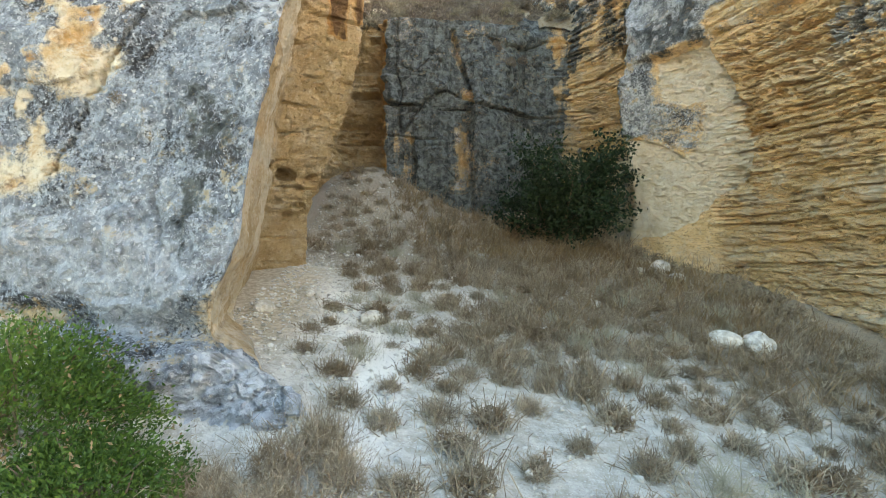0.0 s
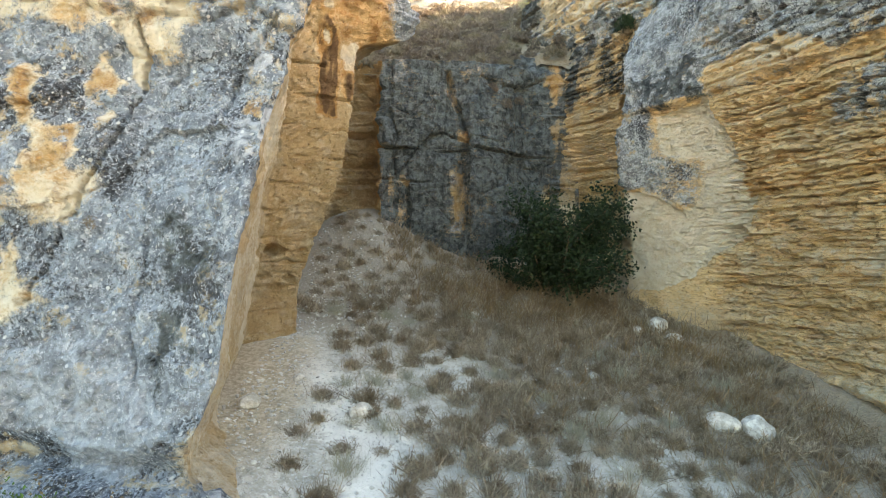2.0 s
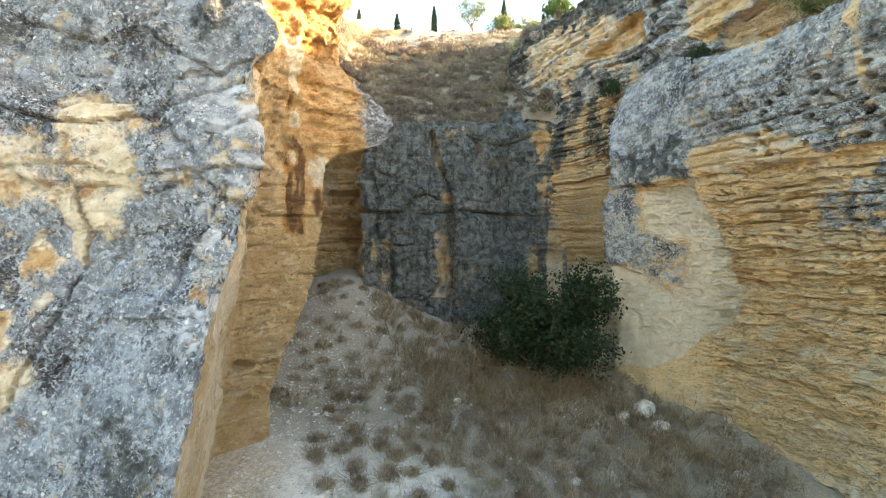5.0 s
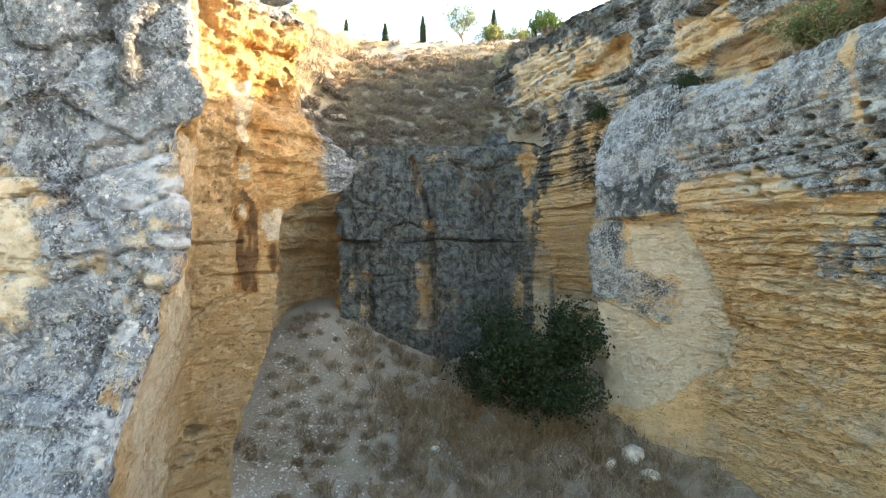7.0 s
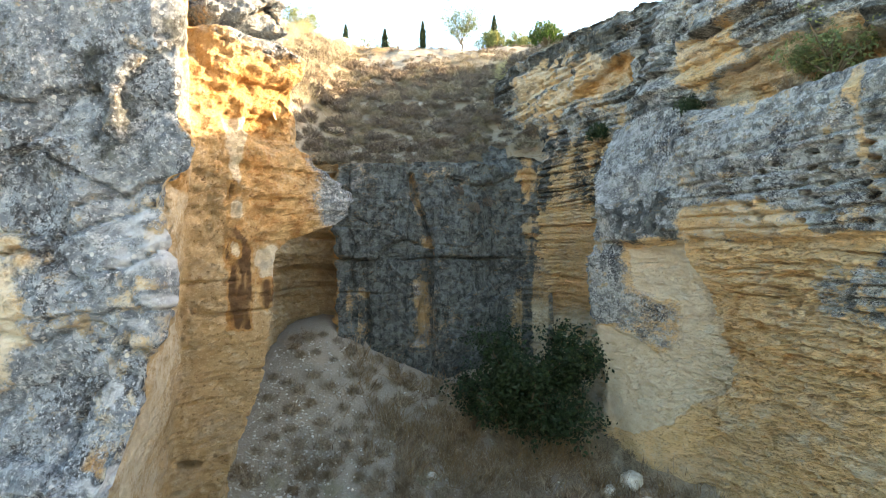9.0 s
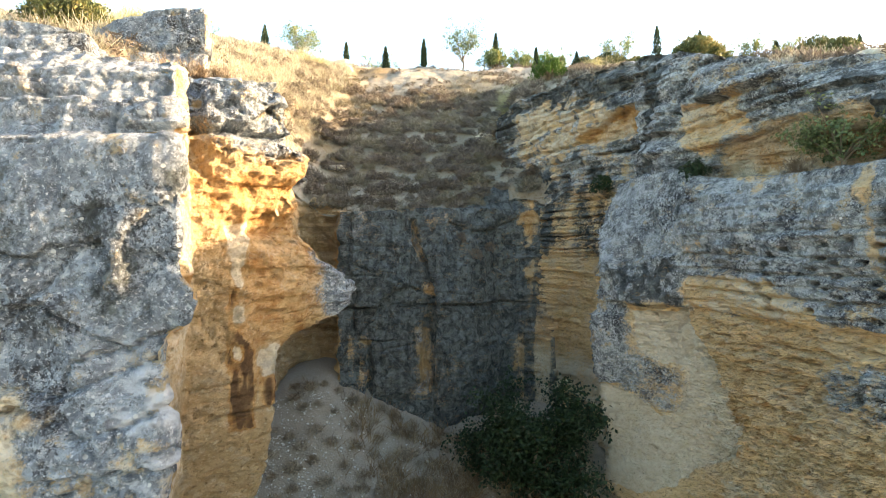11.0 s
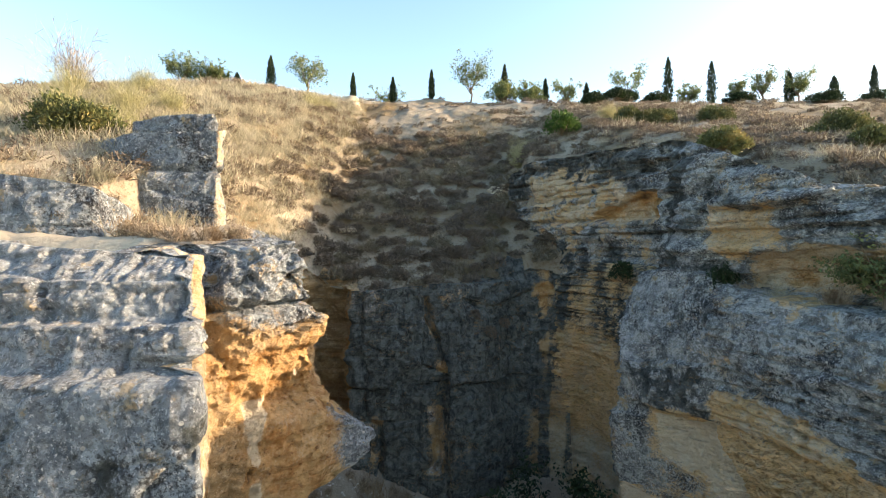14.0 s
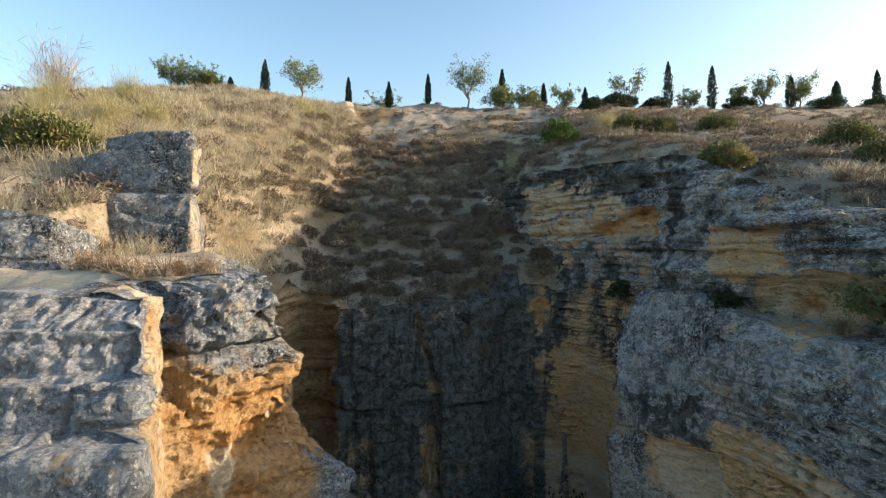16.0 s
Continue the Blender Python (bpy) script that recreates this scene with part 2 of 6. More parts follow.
def hill_material():
    n = Nodes("dry hillside soil")
    pale, litter, _, _ = n.attr("zone")
    mid, fine = n.noise(1.7, 6, 0.68), n.noise(14, 6, 0.7)
    col = n.mix(n.ramp(mid, 0.35, 0.68), (0.24, 0.21, 0.165), (0.41, 0.365, 0.29))
    col = n.mix(n.ramp(fine, 0.50, 0.64, 0, 0.85), col, (0.15, 0.11, 0.065))
    col = n.mix(n.ramp(n.noise(40, 6, 0.75), 0.55, 0.68, 0, 0.6), col, (0.50, 0.43, 0.33))
    col = n.mix(n.ramp(n.math("ADD", pale, n.math("SUBTRACT", fine, 0.5)), 0.4, 0.8), col, (0.50, 0.435, 0.335))
    col = n.mix(n.ramp(n.math("ADD", litter, n.math("SUBTRACT", mid, 0.5)), 0.4, 0.9), col, (0.17, 0.125, 0.07))
    n.bump(n.math("ADD", mid, fine), 0.8, 0.06)
    return n.done(col, 0.95)


soil_mat, hill_mat = soil_material(), hill_material()


def plant_material(name, a, b, c=None, rough=0.7, through_light=0.25):
    """Leaves or twigs that differ a little from piece to piece."""
    n = Nodes(name)
    col = n.mix(n.island(), a, b)
    if c:
        col = n.mix(n.ramp(n.noise(2.2, 3), 0.5, 0.68), col, c)
    col = n.mix(n.math("MULTIPLY", n.chance(), 0.35), col, (a[0] * 0.55, a[1] * 0.55, a[2] * 0.5))
    n.done(col, rough)
    if through_light:
        tr = n.t.nodes.new("ShaderNodeBsdfTranslucent")
        n.link(col, tr.inputs[0])
        m = n.t.nodes.new("ShaderNodeMixShader")
        m.inputs[0].default_value = through_light
        n.link(n.bsdf.outputs[0], m.inputs[1])
        n.link(tr.outputs[0], m.inputs[2])
        n.link(m.outputs[0], n.out.inputs[0])
    return n.mat


twig_mat = plant_material("dry grey twigs", (0.19, 0.14, 0.10), (0.50, 0.41, 0.30), (0.20, 0.135, 0.085))
hill_twig = plant_material("grey hillside grass", (0.15, 0.125, 0.09), (0.36, 0.315, 0.23), (0.20, 0.17, 0.105))
mound_mat = plant_material("dark dry scrub twigs", (0.125, 0.10, 0.08), (0.26, 0.215, 0.17), (0.17, 0.13, 0.095))
straw_mat = plant_material("golden straw", (0.35, 0.325, 0.24), (0.54, 0.51, 0.40), (0.27, 0.255, 0.17), 0.7, 0.4)
brown_grass = plant_material("brown dry grass", (0.22, 0.145, 0.08), (0.36, 0.25, 0.14), (0.16, 0.10, 0.06), 0.8, 0.3)
green_mat = plant_material("fresh green leaves", (0.028, 0.078, 0.018), (0.085, 0.175, 0.032), (0.13, 0.21, 0.045), 0.55, 0.3)
fig_mat = plant_material("dark green leaves", (0.012, 0.030, 0.012), (0.032, 0.062, 0.023), None, 0.45, 0.25)
cypress_mat = plant_material("cypress needles", (0.016, 0.036, 0.02), (0.04, 0.07, 0.03), None, 0.7, 0.15)
olive_mat = plant_material("olive leaves", (0.10, 0.15, 0.06), (0.22, 0.27, 0.13), (0.28, 0.28, 0.10), 0.6, 0.4)
broom_mat = plant_material("yellow green broom", (0.34, 0.335, 0.17), (0.50, 0.46, 0.27), None, 0.7, 0.45)
palm_mat = plant_material("dwarf palm leaves", (0.06, 0.085, 0.035), (0.17, 0.18, 0.07), (0.30, 0.25, 0.10), 0.5, 0.2)
bark_mat = plant_material("grey bark", (0.16, 0.12, 0.085), (0.22, 0.17, 0.12), None, 0.9, 0.0)


def boulder_material():
    n = Nodes("pale boulder stone")
    mid, fine = n.noise(7, 6, 0.65), n.noise(35, 5, 0.7)
    col = n.mix(n.ramp(mid, 0.36, 0.66), (0.36, 0.34, 0.30), (0.68, 0.66, 0.60))
    col = n.mix(n.ramp(fine, 0.57, 0.7, 0, 0.7), col, (0.14, 0.13, 0.11))
    col = n.mix(n.math("MULTIPLY", n.chance(), 0.3), col, (0.52, 0.44, 0.32))
    n.bump(n.math("ADD", mid, fine), 0.7, 0.03)
    return n.done(col, 0.92)


boulder_mat = boulder_material()


# ---- mesh helpers ----
def mesh_object(name, verts, faces, material, parent=None, label="", smooth=True, zones=None):
    me = bpy.data.meshes.new(name)
    verts = np.asarray(verts, np.float32)
    faces = np.asarray(faces, np.int32)
    me.vertices.add(len(verts))
    me.vertices.foreach_set("co", verts.ravel())
    k = faces.shape[1]
    me.loops.add(faces.size)
    me.loops.foreach_set("vertex_index", faces.ravel())
    me.polygons.add(len(faces))
    me.polygons.foreach_set("loop_start", np.arange(0, faces.size, k, dtype=np.int32))
    me.polygons.foreach_set("use_smooth", np.full(len(faces), smooth))
    if zones is not None:
        at = me.color_attributes.new("zone", "FLOAT_COLOR", "POINT")
        at.data.foreach_set("color", np.asarray(zones, np.float32).ravel())
    me.materials.append(material)
    me.update(calc_edges=True)
    me.validate()
    ob = new(name, me)
    if parent is not None:
        ob.parent = parent
    if label:
        ob["label"] = label
    return ob


def grid_faces(nu, nv, flip=False):
    a = (np.arange(nu - 1)[:, None] * nv + np.arange(nv - 1)[None, :]).ravel()
    f = np.stack([a, a + nv, a + nv + 1, a + 1], 1)
    return f[:, ::-1] if flip else f


def smooth_u(a, sigma):
    if sigma <= 0:
        return a
    r = int(3 * sigma) + 1
    k = np.exp(-0.5 * (np.arange(-r, r + 1) / sigma) ** 2)
    k /= k.sum()
    pad = np.concatenate([np.repeat(a[:1], r, 0), a, np.repeat(a[-1:], r, 0)], 0)
    return sum(k[j] * pad[j:j + len(a)] for j in range(2 * r + 1))


def cliff(name, profiles, material, grain, shape, zone, cap=1.0, rise=0.1, rounding=2.0, flip=False, land=None, along=None):
    """A rock face lofted along upright profiles [(z, x, y), ...]. shape(p, u) gives the relief in metres along the normal,
    zone(p, u) the four surface zones. The top turns back over the ground by cap metres."""
    pr = [np.array(q, float) for q in profiles]
    rows = int(max(q[-1, 0] - q[0, 0] for q in pr) / grain) + 1
    v = np.linspace(0, 1, rows)
    st = []
    for q in pr:
        z = q[0, 0] + (q[-1, 0] - q[0, 0]) * v
        st.append(np.stack([np.interp(z, q[:, 0], q[:, 1]), np.interp(z, q[:, 0], q[:, 2]), z], 1))
    cols, us = [], []
    for k in range(len(st) - 1):
        n = max(3, int(np.median(np.linalg.norm((st[k + 1] - st[k])[:, :2], axis=1)) / (along or grain)))
        for j in range(n):
            t = j / n
            cols.append(st[k] * (1 - t) + st[k + 1] * t)
            us.append(k + t)
    cols.append(st[-1])
    us.append(len(st) - 1.0)
    P = smooth_u(np.array(cols), rounding)
    for _ in range(2):
        P[:, 1:-1, :2] = 0.25 * P[:, :-2, :2] + 0.5 * P[:, 1:-1, :2] + 0.25 * P[:, 2:, :2]
    nu = len(P)
    U = np.repeat(np.array(us)[:, None], rows, 1)
    du, dv = np.gradient(P, axis=0), np.gradient(P, axis=1)
    N = np.cross(du, dv)
    N /= np.linalg.norm(N, axis=2, keepdims=True) + 1e-9
    if flip:
        N = -N
    N[:, :, 2] *= 0.4
    flat = P.reshape(-1, 3)
    d = shape(flat, U.ravel()).reshape(nu, rows)
    Q = P + N * d[:, :, None]
    top = Q[:, -1]
    back = -N[:, -1].copy()
    back[:, 2] = 0
    back = smooth_u(back, 30)
    back /= np.linalg.norm(back, axis=1, keepdims=True) + 1e-9
    nc = max(4, int(cap / (grain * 1.5)))
    extra = []
    for k in range(1, nc + 1):
        t = k / nc
        e = top + back * cap * t
        if land is None:
            e[:, 2] += rise * math.sqrt(t)
        else:
            s = min(1.0, t / 0.55)
            s = s * s * (3 - 2 * s)
            e[:, 2] = top[:, 2] * (1 - s) + s * (land(e[:, 0], e[:, 1]) - 0.07) + rise * t * (1 - t)
        e[:, 2] += (0.12 * fbm(e * 1.6, 4, 5) + 0.07 * fbm(e * 6, 4, 6)) * min(1, 4 * t) * (1 - t)
        if k == nc:
            e[:, 2] -= 0.35
        extra.append(e)
    E = np.stack(extra, 1)
    Q = np.concatenate([Q, E], 1)
    Z = zone(flat, U.ravel()).reshape(nu, rows, 4)
    Z = np.concatenate([Z, np.repeat(Z[:, -1:], nc, 1)], 1)
    return mesh_object(name, Q.reshape(-1, 3), grid_faces(nu, rows + nc, flip), material, smooth=False, zones=Z.reshape(-1, 4))


def zones(lich=0.0, dark=0.0, rust=0.0, cream=0.0):
    return np.stack(np.broadcast_arrays(lich, dark, rust, cream), -1).astype(float)


# ---- ground of the quarry ----
def ground_z(x, y):
    xc, yc = np.clip(x, -9, 9.5), np.clip(y, -2, 18)
    z = 0.843 - 0.212 * xc - 0.0015 * yc + 0.0082 * xc * yc + 0.0127 * np.maximum(yc, 0) ** 2 + 0.0035 * xc * xc
    z = z + 1.24 * np.exp(-((x + 2.2) / 1.8) ** 2 - ((y - 16) / 2.2) ** 2)
    z = z - 0.42 * np.exp(-((x + 2.7) / 1.2) ** 2 - ((y - 4.2) / 1.0) ** 2)
    z = z + 0.16 * np.exp(-((x + 0.3) / 1.6) ** 2 - ((y - 11.3) / 1.6) ** 2)
    return z


def axis(lo, hi, fine, far):
    a = list(np.arange(lo, hi, fine))
    s = fine
    left, right = [a[0]], [a[-1]]
    while left[-1] > -far:
        s *= 1.35
        left.append(left[-1] - s)
        right.append(right[-1] + s)
    return np.array(left[:0:-1] + a + right[1:])


def path_mask(x, y):
    """The trodden strip of bare white soil that winds up to the foot of the cut wall."""
    mid = np.interp(y, (1.5, 4.0, 5.5, 7.0, 8.5, 10.5, 13.0), (-1.0, -0.75, -0.70, -0.75, -1.6, -2.3, -2.6))
    wide = np.interp(y, (1.5, 4.0, 5.5, 7.0, 8.5, 10.5, 13.0), (0.3, 0.22, 0.30, 0.65, 1.2, 0.8, 0.4))
    return np.exp(-((x - mid) / wide) ** 2) * (1 - 0.6 * step(8.0, 10.5, y)) * step(0.0, 2.5, y)


def thick_mask(x, y):
    """How thickly dry scrub covers the floor, 0 to 1."""
    n = fbm(np.stack([x * 0.55, y * 0.55, x * 0], -1), 3, 41)
    m = step(-0.9, 1.6, x + 0.9 * n) * step(6.8, 9.6, y + 1.6 * n + 0.12 * x)
    m = np.maximum(m, 0.50 * step(-1.6, 0.2, x + n) * (0.55 + 1.1 * n))
    m = np.maximum(m, 0.95 * step(9.2, 11.5, y + n) * step(-3.2, -1.4, x + 0.4 * n))
    return np.clip(m * (1 - 0.95 * path_mask(x, y)), 0, 1)


gx, gy = axis(-6.5, 9.5, 0.058, 500), axis(2.0, 18.0, 0.058, 500)
X, Y = np.meshgrid(gx, gy, indexing="ij")
xr, yr = X.ravel(), Y.ravel()
zr = ground_z(xr, yr)
pg = np.stack([xr, yr, zr], 1)
near = np.exp(-(np.maximum(0, np.hypot(xr - 1, yr - 9) - 12) / 6) ** 2)
zr = zr + near * (0.07 * fbm(sc(pg, 1, 1, 0) * 1.1, 4, 3) + 0.022 * fbm(sc(pg, 1, 1, 0) * 7, 3, 4) * (1 - 0.6 * path_mask(xr, yr)))
d1, _, own = cells(sc(pg, 9, 9, 0), 8)
gravel = np.clip(1 - d1 / (0.25 + 0.25 * own), 0, 1) * near
zr = zr + 0.022 * np.sqrt(gravel) * step(-0.1, 0.4, fbm(sc(pg, 1, 1, 0) * 0.9, 3, 19) + 0.5 * path_mask(xr, yr) + 0.4 * step(-1.0, -2.4, xr))
thick = thick_mask(xr, yr)
earth = step(-1.3, -2.6, xr + 0.5 * fbm(sc(pg, 1, 1, 0) * 0.8, 3, 12)) * step(5.2, 7.5, yr) * 0.9
slope = step(9.2, 11.5, yr + 0.8 * fbm(sc(pg, 1, 1, 0) * 1.2, 3, 14))
foot_r = 0.6 * step(1.2, 0.3, np.interp(yr, (2, 6.5, 9.9, 11.4, 12.7, 13.6, 15.2), (9.5, 8.6, 7.7, 7.4, 6.6, 5.6, 5.0)) - xr + 0.3 * fbm(sc(pg, 1, 1, 0) * 1.5, 3, 15))
earth = np.maximum(earth * (1 - slope), 0.9 * foot_r)
gz_zone = np.stack([path_mask(xr, yr) * (1 - slope), np.maximum(thick * 0.85, 0.82 * slope), earth, np.ones_like(xr)], 1)
ground = mesh_object("ground", np.stack([xr, yr, zr], 1), grid_faces(len(gx), len(gy)), soil_mat, zones=gz_zone)
tagged(ground, "pale stony quarry floor with a trodden white path", "ground", kind="structure")

# ---- the lie of the hillside ----
rim = [(-60, 9.4), (-15, 9.2), (-7.2, 8.2), (-4, 7.65), (-2.9, 7.5), (-2.1, 7.65), (-2.2, 8.2), (-1.7, 8.5), (-1.35, 8.95), (-1.95, 9.75), (-3.2, 11.5), (-3.3, 13.0), (-3.4, 16.6), (-2.9, 17.2), (-2.0, 17.2), (-1.85, 16.35), (-0.5, 16.4),
       (0.8, 16.7), (2.2, 17.1), (3.0, 17.7), (4.2, 17.7), (5.2, 17.2), (5.9, 16.1), (6.3, 15.4), (6.8, 14.4), (7.1, 13.4), (7.4, 12.0), (7.9, 11.2), (8.6, 10.3),
       (9.6, 7.1), (11.5, 2), (14.5, -5), (14.5, -60), (-60, -60)]


def inside(x, y, poly):
    hit = np.zeros(len(x), bool)
    for (x0, y0), (x1, y1) in zip(poly, poly[1:] + poly[:1]):
        c = ((y0 > y) != (y1 > y)) & (x < (x1 - x0) * (y - y0) / (y1 - y0 + 1e-12) + x0)
        hit ^= c
    return hit


def on_shelf(x, y):
    """1 on the flat top of the left cliff, before the two upper ledges."""
    back = np.interp(x, (-4.75, -4.35), (9.2, 11.1))
    return step(-0.9, -1.6, x) * step(back + 0.25, back - 0.1, y) * step(-40, -20, x)


def hill_z(x, y):
    s = 9.0 + 0.33 * np.minimum(y, 34.0) + np.clip(0.20 * (-x - 3.2), 0, 1.15) * step(40, 27, y) * step(7.5, 12, y)
    s = s + 0.05 * np.clip(x - 7, 0, 6) * step(20, 10, y)
    s = s - 0.08 * np.maximum(y - 36, 0)
    edge = np.interp(y, (15, 16, 17, 19.6, 21, 24, 30), (5.9, 5.5, 4.9, 3.95, 3.6, 4.5, 7))
    soft = np.interp(y, (17, 20, 22, 30), (0.2, 0.25, 1.0, 3.0))
    bowl = np.exp(-(np.minimum(x + 2.3, 0) / 1.9) ** 2) * (1 - 0.62 * step(edge - soft, edge + soft, x) - 0.38 * step(edge, edge + 3.5, x)) * (1 - step(0.12, -0.35, x - np.interp(y, (10.8, 12.0, 13.2, 15.0), (-3.3, -3.6, -4.1, -5.0))) * (1 - step(13.6, 16.0, y)))
    s = s - 4.2 * bowl * np.clip((30.5 - y) / 13.4, 0, 1.03)
    shelf = on_shelf(x, y)
    s = s * (1 - shelf) + shelf * (11.42 + np.clip(0.13 * (y - 7.4), 0, 0.36) + np.interp(x, (-11, -7.2, -4), (1.0, 0.45, 0)))
    # unseen rise at the far right, added to block the low sun
    w = step(13.5, 20.0, x) * band(4.0, 16.0, 3.0, y)
    s = s * (1 - w) + w * np.maximum(s, 14.8)
    return np.maximum(s, 6.0)


def hill_rough(x, y):
    q = np.stack([x, y, x * 0], -1)
    return (0.28 * fbm(q * 0.35, 4, 131) - 0.1) * (1 - on_shelf(x, y)) + 0.10 * fbm(q * 1.3, 4, 132) + 0.03 * fbm(q * 6, 3, 133)


def hill_height(x, y):
    """The hillside as it is built: slope, bumps and low worn terraces."""
    z = hill_z(x, y) + hill_rough(x, y)
    terr = fbm(np.stack([x * 0.5, y * 0.5, x * 0], -1), 3, 134)
    return z + (0.06 * np.abs(((z + 0.5 * terr) * 1.1) % 1 - 0.5) + 0.10 * fbm(np.stack([x * 2.2, y * 2.2, x * 0], -1), 3, 135)) * step(16.8, 18.0, y)


# ---- left cliff: lichened face, split edge, cut wall with its beak ----
L = []
L.append([(0.5, -11, 6.6), (3, -11, 6.8), (9, -11, 7.2), (12.3, -11, 8.6)])
L.append([(0.5, -7.5, 5.5), (2.2, -7.5, 5.6), (5, -7.5, 5.9), (9.8, -7.2, 6.3), (10.5, -7.2, 7.0), (12.0, -7.2, 8.0)])
L.append([(0.6, -4.5, 5.0), (1.9, -4.5, 5.1), (2.15, -4.4, 5.75), (2.45, -4.4, 5.6), (3, -4.5, 5.5), (3.9, -4.5, 5.65), (5.4, -4.45, 5.7), (6.5, -4.2, 6.0),
          (9.7, -4.0, 6.1), (10.32, -4, 6.2), (10.40, -4, 6.55), (10.78, -4, 6.62), (10.86, -4, 6.85), (11.2, -4, 6.92), (11.28, -4, 7.2), (11.5, -4, 7.4)])
L.append([(0.6, -3.1, 4.8), (1.9, -3.1, 4.95), (2.15, -3.1, 5.5), (2.4, -3.1, 5.3), (3.7, -3.1, 5.45), (4.5, -3.2, 5.7), (6.1, -3.3, 6.1), (8, -3, 6.15),
          (9.6, -2.9, 6.1), (10.32, -2.9, 6.2), (10.40, -2.9, 6.5), (10.78, -2.9, 6.56), (10.86, -2.9, 6.75), (11.2, -2.9, 6.82), (11.28, -2.9, 7.1), (11.45, -2.9, 7.25)])
L.append([(0.6, -1.45, 4.85), (1.5, -1.4, 5.0), (1.75, -1.6, 5.1), (1.95, -2.05, 5.2), (2.1, -2.4, 5.35), (2.5, -2.3, 5.15), (3.1, -2.0, 5.1), (4, -1.93, 5.25), (4.9, -1.82, 5.4),
          (5.7, -1.7, 5.6), (6.4, -1.58, 5.95), (7.1, -1.5, 6.05), (7.7, -1.48, 6.15), (8.45, -1.44, 6.15), (8.56, -1.22, 6.2), (8.82, -1.15, 6.2), (8.98, -1.34, 6.2), (10.0, -1.36, 6.2),
          (10.34, -1.4, 6.25), (10.42, -1.55, 6.55), (10.78, -1.6, 6.62), (10.86, -1.7, 6.9), (11.2, -1.75, 6.98), (11.28, -1.85, 7.2), (11.4, -1.9, 7.35)])
L.append([(0.6, -2.0, 5.7), (1.8, -2.1, 5.7), (2.1, -2.7, 5.9), (2.5, -2.5, 5.7), (3.1, -2.2, 5.7), (5, -2.0, 6.0), (6.4, -1.75, 6.4), (8.4, -1.62, 6.6), (10.3, -1.6, 6.7),
          (10.6, -1.8, 7.1), (11.4, -1.97, 7.55)])
L.append([(0.6, -4.0, 10.2), (2.2, -3.9, 10.0), (3, -3.5, 9.8), (4.3, -3.1, 9.3), (5, -2.9, 9.0), (6, -2.65, 8.6), (7.4, -2.35, 8.2), (9, -2.0, 7.9), (10, -1.98, 7.75), (11, -1.95, 7.7),
          (11.35, -2.0, 7.9)])
L.append([(0.6, -3.5, 10.5), (2.2, -3.4, 10.4), (3.1, -3.1, 10.15), (4.3, -2.75, 9.65), (4.9, -2.5, 9.3), (5.8, -2.3, 9.1), (6.6, -1.95, 8.65), (7.4, -1.85, 8.45), (8.0, -1.55, 8.4),
          (9.0, -1.5, 8.35), (9.5, -1.45, 8.4), (9.9, -1.45, 8.25), (10.4, -1.45, 8.0), (11.2, -1.45, 7.95), (11.5, -1.5, 8.2)])
L.append([(0.6, -2.95, 11.0), (2.5, -2.85, 10.8), (3.7, -2.6, 10.0), (4.8, -2.1, 9.75), (5.9, -1.58, 9.25), (6.9, -1.34, 9.0), (7.6, -1.28, 8.9), (7.85, -1.22, 8.95), (7.98, -1.0, 9.2), (8.08, -0.70, 9.45), (8.2, -0.48, 9.58), (8.4, -0.30, 9.63),
          (8.58, -0.22, 9.65), (8.75, -0.34, 9.5), (9.05, -0.72, 9.2), (9.5, -0.92, 9.05), (10.2, -0.84, 8.85), (10.5, -0.78, 8.8), (10.62, -0.98, 8.6), (11.2, -0.98, 8.45), (11.55, -1.15, 8.7)])
L.append([(0.6, -3.4, 12.0), (2.5, -3.3, 12.0), (5, -2.9, 11.2), (7.5, -2.2, 10.4), (8.0, -1.7, 10.4), (8.6, -1.2, 10.4), (10.5, -1.55, 9.9), (11.55, -1.8, 9.7)])
L.append([(0.6, -4.1, 14.7), (6, -4.1, 14.7), (9, -4.0, 14.0), (10.9, -3.9, 13.4)])


